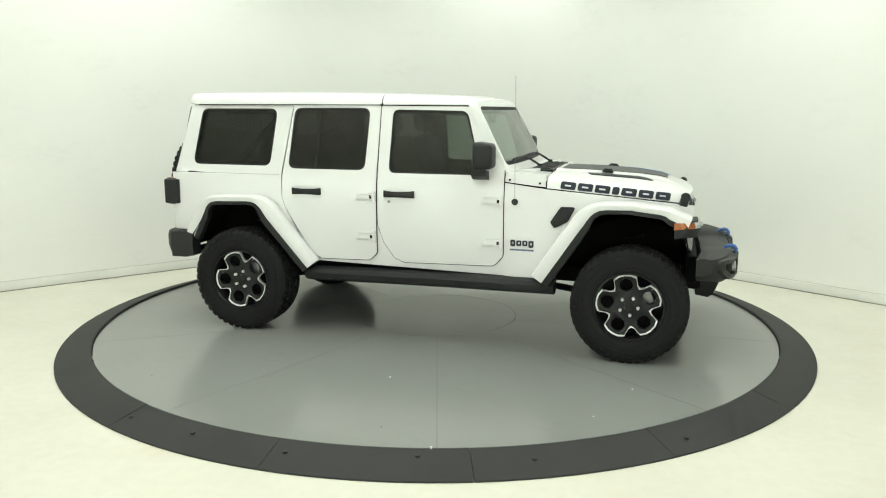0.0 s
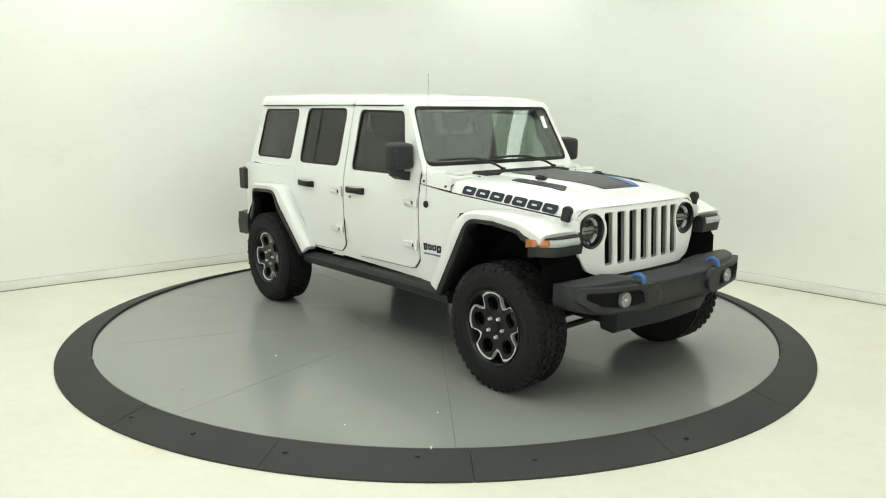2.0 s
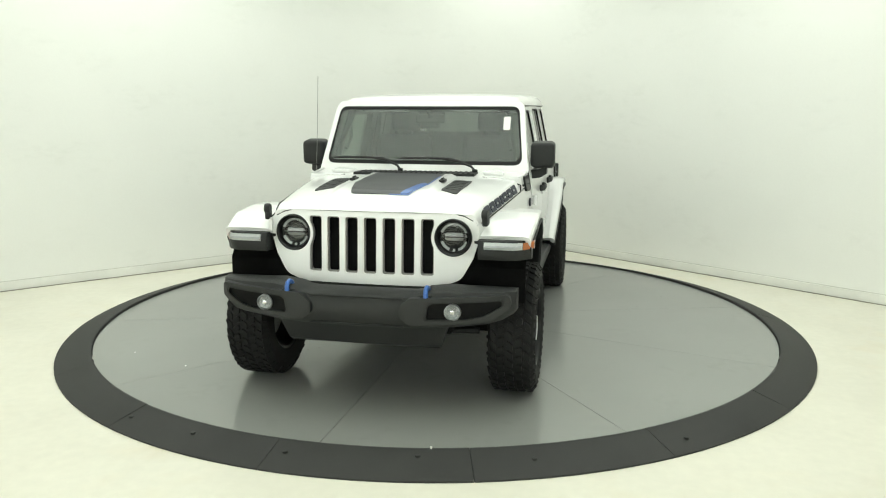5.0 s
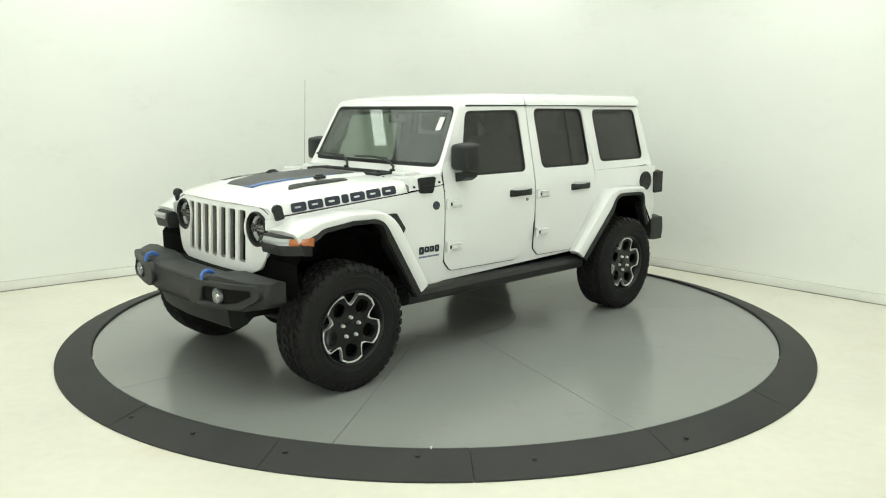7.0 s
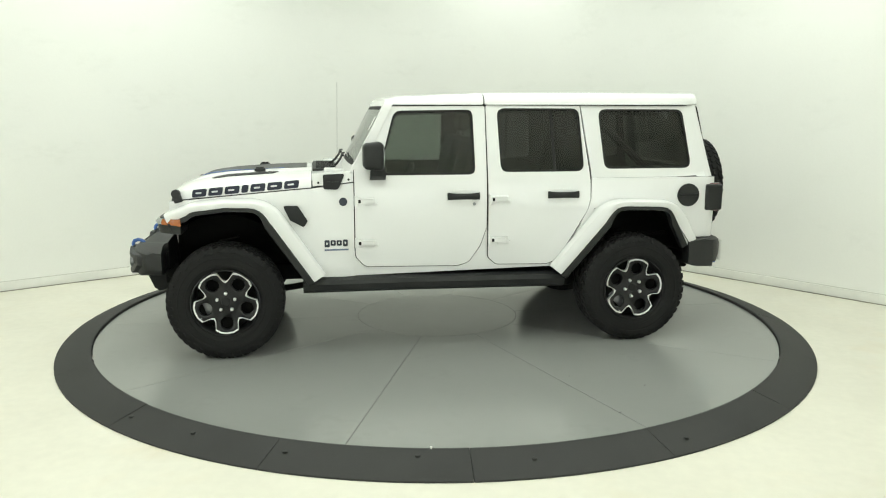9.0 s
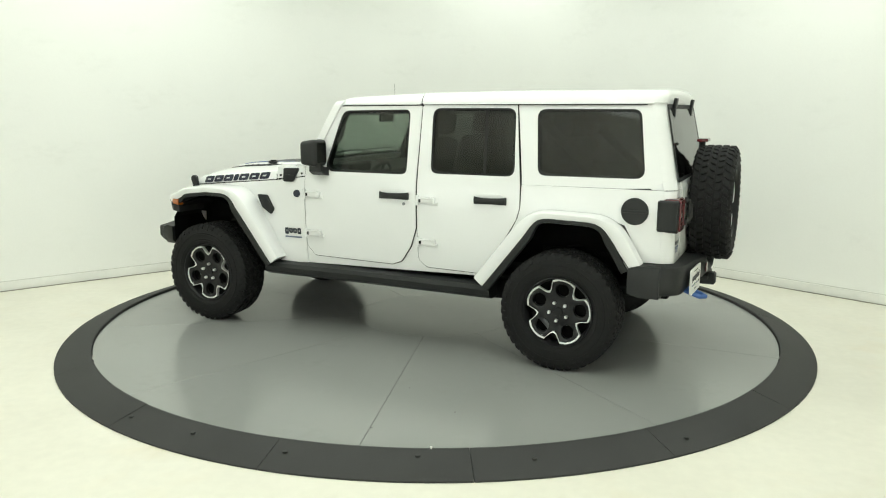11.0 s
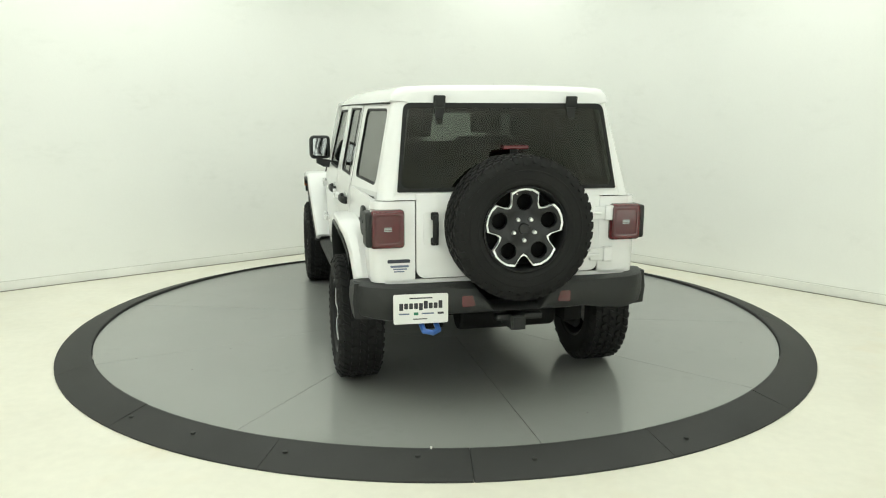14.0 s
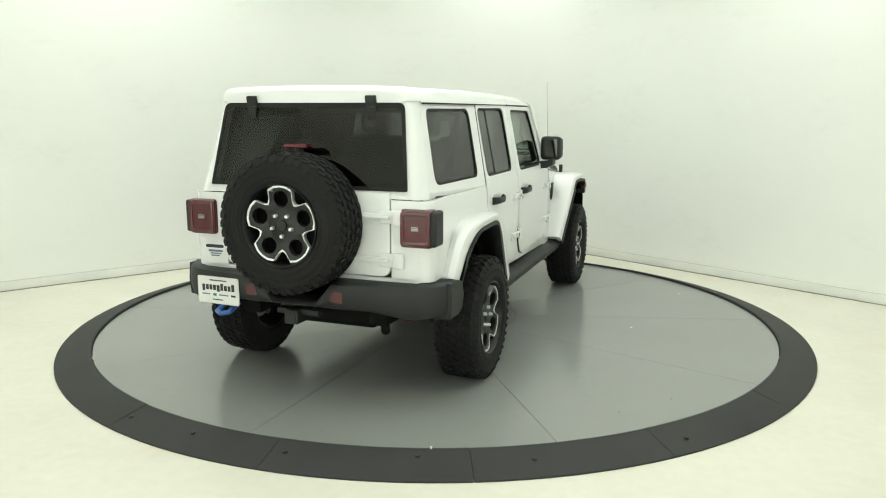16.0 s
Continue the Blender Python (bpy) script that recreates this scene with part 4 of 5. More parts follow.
# roof: front panels and hard top, with rain gutter
def roof_ring(x, drop=0.0):
    zc = lerp(x, [(-2.14, 1.852), (-2.05, 1.858), (-1.2, 1.858), (-0.378, 1.849), (0.25, 1.822), (0.36, 1.800)]) - drop
    ze = lerp(x, [(-2.14, 1.765), (-0.378, 1.760), (0.36, 1.752)])
    ys = [0, 0.2, 0.4, 0.53, 0.61, 0.655, 0.684, 0.70]
    dz = [0, 0.002, 0.005, 0.009, 0.014, 0.022, 0.040, 1.0]
    pts = [(y, zc - d if d < 0.5 else ze) for y, d in zip(ys, dz)]
    pts[-2] = (0.694, zc - 0.058)
    if x < -1.2:
        r = 0.075
        shrink = top_taper(x)
        if x < -2.023:
            shrink += r - math.sqrt(max(0.0, r * r - min(r, (-2.023 - x)) ** 2))
        pts = [(y * (0.70 - shrink) / 0.70, z) for y, z in pts]
    left = [(x, y, z) for y, z in pts]
    right = [(x, -y, z) for y, z in reversed(pts[1:])]
    return right + left + [(x, pts[-1][0] - 0.04, ze - 0.012), (x, -pts[-1][0] + 0.04, ze - 0.012)]


for name, xx, lab in (("roof_panel", [-0.371, -0.36, -0.1, 0.1, 0.25, 0.31, 0.345, 0.362], "white removable front roof panel"), ("roof", [-2.096, -2.089, -2.077, -2.060, -2.041, -2.023, -1.98, -1.6, -1.2, -0.8, -0.39, -0.379], "white hard top roof")):
    rings = [roof_ring(x, 0.03 if x in (-2.096,) else (0.008 if x in (-2.089, 0.362) else 0)) for x in xx]
    roof = part(name, loft(rings), PAINT, car, lab, sharp=45)
    for s in (1, -1):
        g = [[(max(x, -2.02), s * (0.690 + o - top_taper(max(x, -2.02))), 1.757 + 0.006 * (-x) / 2 + dz) for o, dz in ((0.0, 0.006), (0.016, 0.004), (0.018, -0.006), (0.0, -0.010))] for x in ((xx[0] + 0.01, -1.2, xx[-1] - 0.012) if xx[0] < -1.2 else (xx[0] + 0.01, xx[-1] - 0.012))]
        part("rain_gutter", loft(g), PAINT, roof)
rings = [[(x, y * 0.996, z - 0.004) for x, y, z in roof_ring(x)] for x in (-0.3815, -0.3685)]
part("roof_seal", loft(rings), SEAL, car, "dark roof panel joint")
for s in (1, -1):
    part("roof_seal", loft([[(x, s * y, z) for y, z in ((0.66, 1.7475), (0.706 - top_taper(x), 1.7475), (0.706 - top_taper(x), 1.7535), (0.66, 1.7535))] for x in (-1.98, -1.2, 0.33)]), SEAL, car)
part("roof_lining", box(-2.05, 0.33, -0.62, 0.62, 1.735, 1.745), LINER, car, "light grey roof lining")

# rear: corners, hard top back, rear glass, tailgate
def rear_x(z):
    return lerp(z, [(0.74, -2.208), (1.21, -2.208), (1.25, -2.196), (1.76, -2.088), (1.82, -2.080)])


def corner(z0, z1, levels, name, material, inset=0.0):
    for s in (1, -1):
        rings = []
        for k in range(levels + 1):
            z = z0 + (z1 - z0) * k / levels
            sy, rx = side_y(z) - inset, rear_x(z) + inset
            r = 0.075 if z < 1.21 else 0.078
            sy -= 0.0 if z < 1.21 else 0.034
            ring = []
            for i in range(9):
                a = math.pi / 2 * i / 8
                ring.append((rx + r - r * math.sin(a), s * (sy - r + r * math.cos(a)), z))
            inner_r = [(x + 0.02, y - s * 0.02, z2) for x, y, z2 in reversed(ring)]
            rings.append(ring + inner_r)
        part(name, loft(rings), material, car)


corner(0.745, 1.209, 6, "rear_corner", PAINT)
corner(1.213, 1.775, 6, "hard_top_corner", PAINT, 0.002)


def on_rear(off):
    return lambda y, z, d: (rear_x(z) - off + d, y, z)


RC = (1.21, 1.25)
for s in (1, -1):
    lo = [(s * 0.562, 0.745), (s * 0.735, 0.745), (s * 0.744, 0.90), (s * 0.744, 1.209), (s * 0.562, 1.209)]
    part("rear_panel", sheet(lo, [], on_rear(0), 0.02, RC), PAINT, car)
part("rear_sill", sheet([(-0.735, 0.735), (0.735, 0.735), (0.735, 0.757), (-0.735, 0.757)], [], on_rear(0), 0.03), PAINT, car)
ho = [(-0.690, 1.215), (0.690, 1.215), (0.686, 1.25), (0.582, 1.790), (-0.582, 1.790), (-0.686, 1.25)]
hi = rounded([(-0.640, 1.262), (0.640, 1.262), (0.570, 1.735), (-0.570, 1.735)], [0.008, 0.008, 0.05, 0.05], 5)
top_back = part("hard_top_back", sheet(ho, [hi], on_rear(-0.002), 0.03, (1.25, 1.4, 1.6), bevel=0.003), PAINT, car)
rg = rounded([(-0.662, 1.258), (0.662, 1.258), (0.604, 1.754), (-0.604, 1.754)], [0.01, 0.01, 0.05, 0.05], 5)
rear_glass = part("rear_window", sheet(rg, [], on_rear(0.008), 0.005), TINT, car, "dark tinted rear window")
rgi = rounded([(-0.640, 1.280), (0.640, 1.280), (0.584, 1.725), (-0.584, 1.725)], 0.04, 5)
part("window_border", sheet(rg, [rgi], on_rear(0.0095), 0.001), SEAL, rear_glass)
for s in (1, -1):
    b = box(-0.022, 0.0, -0.034, 0.034, -0.02, 0.045, 0.006)
    loft([[(-0.02, y * 0.8, -0.02) for y in (-0.034, 0.034)] + [(-0.004, y * 0.8, -0.02) for y in (0.034, -0.034)], [(-0.026, y, -0.065) for y in (-0.022, 0.022)] + [(-0.010, y, -0.065) for y in (0.022, -0.022)], [(-0.022, y, -0.120) for y in (-0.016, 0.016)] + [(-0.010, y, -0.120) for y in (0.016, -0.016)]], bm=b)
    part("glass_hinge", add_in(None, b, pose(-2.103, s * 0.400, 1.752, 0, -9, 0)), PLASTIC, rear_glass, "black rear glass hinge")
tg = rounded([(-0.556, 0.765), (0.556, 0.765), (0.556, 1.252), (-0.556, 1.252)], [0.06, 0.06, 0.008, 0.008], 5)
tailgate = part("tailgate", sheet(tg, [], on_rear(0.008), 0.03, RC, bevel=0.004), PAINT, car, "white side-hinged tailgate")
part("tailgate_jamb", sheet([(-0.60, 0.745), (0.60, 0.745), (0.60, 1.215), (-0.60, 1.215)], [], on_rear(-0.022), 0.02, RC), SEAL, car)
hb = sheet(rounded([(0.425, 0.955), (0.515, 0.955), (0.515, 1.145), (0.425, 1.145)], 0.02), [], on_rear(0.011), 0.004)
part("handle_cup", hb, PAINT, tailgate)
hd = tube([(-2.215, 0.452, 0.975), (-2.245, 0.452, 0.985), (-2.255, 0.452, 1.01), (-2.255, 0.452, 1.09), (-2.245, 0.452, 1.115), (-2.215, 0.452, 1.125)], 0.018, 10)
box(-2.24, -2.21, 0.43, 0.474, 1.10, 1.145, 0.008, bm=hd)
box(-2.24, -2.21, 0.43, 0.474, 0.955, 1.0, 0.008, bm=hd)
part("tailgate_handle", hd, PLASTIC, tailgate, "black tailgate handle")
for zh in (1.112, 0.862):
    b = box(-2.232, -2.210, -0.60, -0.26, zh - 0.020, zh + 0.020, 0.006)
    box(-2.232, -2.210, -0.60, -0.50, zh - 0.038, zh + 0.038, 0.006, bm=b)
    box(-2.245, -2.228, -0.56, -0.32, zh - 0.008, zh + 0.008, 0.004, bm=b)
    box(-2.238, -2.208, -0.645, -0.585, zh - 0.045, zh + 0.045, 0.008, bm=b)
    part("hinge", b, PAINT, tailgate)
# badges on the left rear corner as plain bars
for y0, w, z, h, mt in ((0.722, 0.13, 0.868, 0.020, BADGE), (0.705, 0.105, 0.838, 0.012, PRINTBLUE), (0.69, 0.08, 0.822, 0.007, PRINTBLUE), (0.685, 0.06, 0.808, 0.007, PRINTBLUE)):
    part("name_badge", sheet(rrect(y0 - w, y0, z - h / 2, z + h / 2, h * 0.3, 2), [], on_rear(0.003), 0.003), mt, car)
for s in (1, -1):
    # tail lamps: black housing, red lens, clear window, side marker
    b = box(-2.240, -2.13, s * 0.722 - 0.098, s * 0.722 + 0.098, 0.945, 1.165, 0.022, 3)
    tail = part("tail_lamp", b, REDLENS, car, "red square tail lamp with dark housing")
    part("lamp_frame", sheet(rrect(s * 0.722 - 0.088, s * 0.722 + 0.088, 0.957, 1.153, 0.02), [rrect(s * 0.722 - 0.066, s * 0.722 + 0.066, 0.982, 1.128, 0.015)], lambda u, v, d: (-2.246 + d, u, v), 0.01, bevel=0.003), REDLENS, tail)
    part("reverse_lamp", sheet(rrect(s * 0.722 - 0.022, s * 0.722 + 0.022, 1.042, 1.068, 0.004), [], lambda u, v, d: (-2.244 + d, u, v), 0.006), CLEARLENS, tail, "clear reversing lamp")
    for zz in (1.044, 1.053, 1.062):
        part("lamp_rib", box(-2.2455, -2.243, s * 0.722 - 0.03, s * 0.722 + 0.03, zz - 0.0015, zz + 0.0015), REDLENS, tail)
    b = box(-2.236, -2.105, s * 0.824 - 0.022, s * 0.824 + 0.022, 0.955, 1.155, 0.014, 3)
    part("side_housing", b, PLASTIC, tail)
# fuel flap
part("fuel_flap", cyl(0.088, 0.02, 32, bevel=0.006, m=pose(-1.962, side_y(1.075) + 0.008, 1.075, 90)), PLASTIC, car, "round black fuel flap")
part("fuel_flap_grip", box(-2.04, -1.885, side_y(1.07) + 0.014, side_y(1.07) + 0.026, 1.066, 1.084, 0.005), PLASTIC, car)
# aerial on the right cowl
b = cyl(0.016, 0.02, 16, bevel=0.004, m=pose(0.672, -0.80, 1.068, 90))
tube([(0.672, -0.812, 1.066), (0.670, -0.808, 1.14), (0.664, -0.79, 1.5), (0.656, -0.775, 1.955)], 0.0016, 6, bm=b)
part("aerial", b, AERIAL, car, "thin black whip aerial")

# rear bumper
def rb_sec(y):
    a = abs(y)
    xr = lerp(a, [(0, -2.365), (0.34, -2.365), (0.42, -2.318), (0.70, -2.290), (0.80, -2.255), (0.87, -2.195), (0.90, -2.13)])
    zt = lerp(a, [(0, 0.690), (0.14, 0.690), (0.24, 0.735), (0.90, 0.742)])
    if a < 0.24:
        zt = lerp(a, [(0, 0.615), (0.14, 0.617), (0.24, 0.735)])
    zb = lerp(a, [(0, 0.575), (0.4, 0.57), (0.7, 0.525), (0.90, 0.55)])
    xb = lerp(a, [(0, -2.20), (0.7, -2.18), (0.90, -2.05)])
    return [(xb, y, zt - 0.004), (xr + 0.05, y, zt), (xr + 0.012, y, zt - 0.014), (xr, y, zt - 0.05 if zt > 0.7 else zt - 0.03), (xr, y, (zt * 0.35 + zb * 0.65)), (xr + 0.02, y, zb + 0.012), (xr + 0.045, y, zb), (xb, y, zb)]


ysr = [-0.90, -0.885, -0.86, -0.80, -0.72, -0.60, -0.45, -0.30, -0.24, -0.19, -0.14, -0.07, 0.0]
ysr = ysr + [-y for y in reversed(ysr[:-1])]
rb = part("rear_bumper", loft([rb_sec(y) for y in ysr]), BUMPER, car, "dark grey rear bumper with spare wheel recess", sharp=40)
for s in (1, -1):
    part("reflector", sheet(rounded([(s * 0.245, 0.625), (s * 0.325, 0.620), (s * 0.325, 0.685), (s * 0.265, 0.685)], 0.008, 2), [], lambda u, v, d: (-2.369 + d, u, v), 0.006), REDLENS, rb, "red bumper reflector")
    wing = [[(x, s * y, z) for y, z in ((0.80, 0.52), (0.905, 0.53), (0.915, 0.63), (0.905, 0.735), (0.80, 0.74))] for x in (-2.15, -2.02, -1.95)]
    wing[-1] = [(x, y, 0.64 + (z - 0.64) * 0.8) for x, y, z in wing[-1]]
    part("bumper_wing", loft(wing), BUMPER, rb)
hitch = box(-2.40, -2.20, -0.045, 0.045, 0.475, 0.560, 0.008)
box(-2.405, -2.395, -0.032, 0.032, 0.485, 0.550, bm=hitch)
part("hitch_receiver", hitch, PLASTIC, rb, "black tow hitch receiver")
part("hitch_bar", box(-2.36, -2.30, -0.16, 0.12, 0.525, 0.56, 0.008), PLASTIC, rb)
part("tow_hook", tube([(-2.26, 0.46, 0.53), (-2.31, 0.46, 0.51), (-2.36, 0.46, 0.495), (-2.39, 0.50, 0.49), (-2.36, 0.545, 0.495), (-2.30, 0.545, 0.515), (-2.26, 0.545, 0.53)], 0.016, 10), BLUE, rb, "blue rear tow hook")
# dealer plate: white card with plain bars
pl = part("plate", sheet(rrect(0.405, 0.705, 0.512, 0.672, 0.01), [], lambda u, v, d: (-2.330 + d - 0.05 * (0.55 - u), u, v + 0.024), 0.012), PAPER, car, "white dealer plate with bars of print")
part("plate_frame", sheet(rrect(0.400, 0.710, 0.507, 0.677, 0.012), [rrect(0.412, 0.698, 0.519, 0.665, 0.006)], lambda u, v, d: (-2.332 + d - 0.05 * (0.55 - u), u, v + 0.024), 0.004), PAPER, pl)
for y0, y1, z0, z1, mt in ((0.43, 0.68, 0.592, 0.625, PRINT), (0.49, 0.62, 0.650, 0.657, PRINT), (0.57, 0.595, 0.556, 0.572, GREENP), (0.62, 0.68, 0.560, 0.568, PRINTBLUE), (0.48, 0.55, 0.560, 0.568, PRINTBLUE), (0.425, 0.46, 0.558, 0.570, PRINT), (0.52, 0.60, 0.530, 0.536, PRINT)):
    if z1 - z0 > 0.03:
        for k in range(9):
            w = (y1 - y0) / 9
            ya = y0 + w * k
            part("print_bar", sheet(rrect(ya + 0.003, ya + w - 0.003, z0 - (0.008 if k in (4, 8) else 0), z1 + (0.012 if k in (0, 3) else 0), 0.004, 2), [], lambda u, v, d: (-2.3312 + d - 0.05 * (0.55 - u), u, v + 0.024), 0.001), mt, pl)
    else:
        part("print_bar", sheet(rrect(y0, y1, z0, z1, 0.001, 1), [], lambda u, v, d: (-2.3312 + d - 0.05 * (0.55 - u), u, v + 0.024), 0.001), mt, pl)
part("stop_lamp", box(-2.30, -2.225, -0.075, 0.075, 1.496, 1.520, 0.007), REDLENS, car, "red high stop lamp")
part("stop_lamp_bracket", tube([(-2.235, 0.0, 1.20), (-2.25, 0, 1.40), (-2.255, 0, 1.50)], 0.022, 10), PLASTIC, car)

# wheels: axle along local z, outer face towards +z
def star(scale, notch=1.0, n=5):
    pts = []
    for k in range(n):
        a = 2 * math.pi * k / n
        for da, r in ((-0.635, 0.150 * notch), (-0.50, 0.162), (-0.37, 0.216), (-0.18, 0.226), (0.0, 0.228), (0.18, 0.226), (0.37, 0.216), (0.50, 0.162)):
            pts.append((r * scale * math.cos(a + da), r * scale * math.sin(a + da)))
    return pts


def make_wheel(name, material_tread):
    wheel = new(name)
    prof = [(0.236, -0.130), (0.245, -0.142), (0.300, -0.150), (0.350, -0.147), (0.378, -0.138), (0.392, -0.122), (0.394, 0.0), (0.392, 0.122), (0.378, 0.138), (0.350, 0.147), (0.300, 0.150), (0.262, 0.146), (0.245, 0.136), (0.236, 0.120), (0.230, 0.0), (0.236, -0.130)]
    b = lathe(prof, 64)
    # tread blocks
    N = 44
    for k in range(N):
        for row in range(5):
            a = 2 * math.pi * (k + (0.5 if row % 2 else 0.0)) / N
            w = 2 * math.pi / N * 0.40 * 0.395
            yb = (-0.108, -0.056, 0.0, 0.056, 0.108)[row]
            hw = 0.022 if row in (0, 4) else 0.021
            skew = (0.010, -0.008, 0.008, -0.008, 0.010)[row]
            rr0 = 0.385
            rr1 = 0.405 if row in (1, 2, 3) else 0.402
            ring = []
            for rr, sh in ((rr0, 1.0), (rr1, 0.86)):
                pts = []
                for dx, dy in ((-w, -hw), (w * 0.6, -hw), (w, -hw * 0.3), (w, hw), (-w * 0.5, hw), (-w, hw * 0.4)):
                    t = dx * sh + skew * dy / hw
                    y = yb + dy * sh
                    ca, sa = math.cos(a + t / rr), math.sin(a + t / rr)
                    pts.append(b.verts.new((rr * ca, rr * sa, y)))
                ring.append(pts)
            b.faces.new(ring[1])
            for i in range(6):
                j = (i + 1) % 6
                b.faces.new([ring[0][i], ring[0][j], ring[1][j], ring[1][i]])
        # shoulder lugs on the sidewall
        a = 2 * math.pi * (k + 0.25) / N
        for sgn in (1, -1):
            w = 0.010 if k % 2 else 0.014
            pts = [[], []]
            for li, (lift) in enumerate((0.0, 0.007)):
                for r, h in ((0.397, 0.118), (0.362 if k % 2 else 0.350, 0.146)):
                    for sg in (-1, 1):
                        ang = a + sg * w / 0.39
                        pts[li].append(b.verts.new(((r + lift * 0.6) * math.cos(ang), (r + lift * 0.6) * math.sin(ang), sgn * (h + lift))))
            q = [0, 1, 3, 2]
            b.faces.new([pts[1][i] for i in q])
            for i in range(4):
                j = (i + 1) % 4
                b.faces.new([pts[0][q[i]], pts[0][q[j]], pts[1][q[j]], pts[1][q[i]]])
    # raised sidewall rings
    lathe([(0.318, 0.1495), (0.320, 0.152), (0.326, 0.152), (0.328, 0.149)], 64, bm=b)
    lathe([(0.268, 0.147), (0.270, 0.150), (0.276, 0.150), (0.278, 0.148)], 64, bm=b)
    b.transform(Matrix.Diagonal((1, 1, 0.92, 1)))
    tyre = part("tyre", b, TYRE, wheel, "chunky black all-terrain tyre", smooth=True)
    rim = part("rim", lathe([(0.238, -0.125), (0.225, -0.118), (0.212, -0.06), (0.212, 0.04), (0.222, 0.085), (0.236, 0.118), (0.240, 0.128), (0.234, 0.130), (0.226, 0.116)], 48), GLOSSBLACK, wheel, "dark alloy wheel rim")
    part("rim_back", cyl(0.212, 0.01, 40, m=pose(0, 0, 0.02)), DARK, wheel)
    # spoke face with five pockets
    pockets = []
    for k in range(5):
        a = 2 * math.pi * k / 5
        pockets.append([((0.150 + 0.040 * math.cos(t) * (1.15)) * math.cos(a) - 0.046 * math.sin(t) * math.sin(a), (0.150 + 0.040 * math.cos(t) * 1.15) * math.sin(a) + 0.046 * math.sin(t) * math.cos(a)) for t in [2 * math.pi * i / 14 for i in range(14)]])

    def face(u, v, d):
        r = math.hypot(u, v)
        return (u, v, 0.086 + 0.020 * max(0, (r - 0.07) / 0.15) - d)
    part("spoke_face", sheet(star(0.985), pockets, face, 0.035, bevel=0.004), GLOSSBLACK, wheel, "gloss black five-spoke face")
    part("spoke_edge", sheet(star(1.0), [star(0.945, 0.97)], lambda u, v, d: (u, v, face(u, v, d)[2] + 0.004), 0.03, bevel=0.0015), SILVER, wheel, "machined silver spoke edge")
    for k in range(5):
        a = 2 * math.pi * (k + 0.5) / 5
        part("lug_nut", cyl(0.0135, 0.034, 10, r2=0.010, bevel=0.003, m=pose(0.0635 * math.cos(a), 0.0635 * math.sin(a), 0.095)), SILVER, wheel, "bright lug nut")
    part("centre_cap", cyl(0.032, 0.022, 24, bevel=0.005, m=pose(0, 0, 0.088)), GLOSSBLACK, wheel)
    part("valve", cyl(0.004, 0.03, 8, m=pose(0.195, 0.05, 0.10)), STEEL, wheel)
    if name == "wheel":
        part("brake_disc", cyl(0.165, 0.02, 32, bevel=0.003, m=pose(0, 0, 0.0)), STEEL, wheel)
        part("caliper", box(0.08, 0.17, -0.07, 0.07, -0.03, 0.03, 0.01), LAMPGREY, wheel)
    return wheel


wheel0 = make_wheel("wheel", TYRE)
HUB_Z = 0.383
spots = [(1.504, -0.826, 27), (1.504, 0.826, 18), (-1.504, -0.826, 40), (-1.504, 0.826, 44)]


def hub_pose(x, y, roll):
    side = -1 if y < 0 else 1
    base = Matrix.Translation((x, y, HUB_Z)) @ Matrix.Rotation(radians(-90 * side), 4, "X")
    return base @ Matrix.Rotation(radians(roll), 4, "Z")


wheel0.parent = car
wheel0.matrix_basis = hub_pose(*spots[0])
for sp in spots[1:]:
    w = copy_thing(wheel0, hub_pose(*sp))
    w.parent = car
spare = make_wheel("spare_wheel", TYRE)
spare.parent = car
spare.matrix_basis = Matrix.Translation((-2.365, 0.0, 1.070)) @ Matrix.Rotation(radians(-90), 4, "Y") @ Matrix.Rotation(radians(0), 4, "Z")
part("spare_carrier", box(-2.33, -2.24, -0.16, 0.16, 0.95, 1.20, 0.03), PLASTIC, car)

# underbody
part("frame_rail", box(-2.15, 1.98, 0.38, 0.50, 0.44, 0.56, 0.015), DARK, car)
part("frame_rail", box(-2.15, 1.98, -0.50, -0.38, 0.44, 0.56, 0.015), DARK, car)
part("floor_pan", box(-2.15, 0.70, -0.74, 0.74, 0.53, 0.56, 0.01), DARK, car)
part("firewall", box(0.64, 0.68, -0.74, 0.74, 0.52, 1.25, 0.01), DARK, car)
part("engine_block", box(0.8, 1.72, -0.42, 0.42, 0.50, 1.05, 0.05), DARK, car)
part("cross_member", box(1.86, 1.95, -0.6, 0.6, 0.50, 0.70, 0.02), DARK, car)
part("transmission", box(-0.5, 0.7, -0.22, 0.22, 0.33, 0.52, 0.05), DARK, car)
part("skid_pan", box(-0.35, 0.55, -0.60, 0.10, 0.36, 0.42, 0.03), DARK, car)
part("fuel_tank", box(-1.15, -0.30, 0.10, 0.62, 0.34, 0.50, 0.05), DARK, car)
part("silencer", cyl(0.10, 0.62, 20, bevel=0.02, m=pose(-1.98, -0.05, 0.48, 90)), DARK, car)
part("tailpipe", tube([(-1.9, -0.30, 0.47), (-2.0, -0.42, 0.44), (-2.12, -0.48, 0.41)], 0.028, 12), DARK, car)
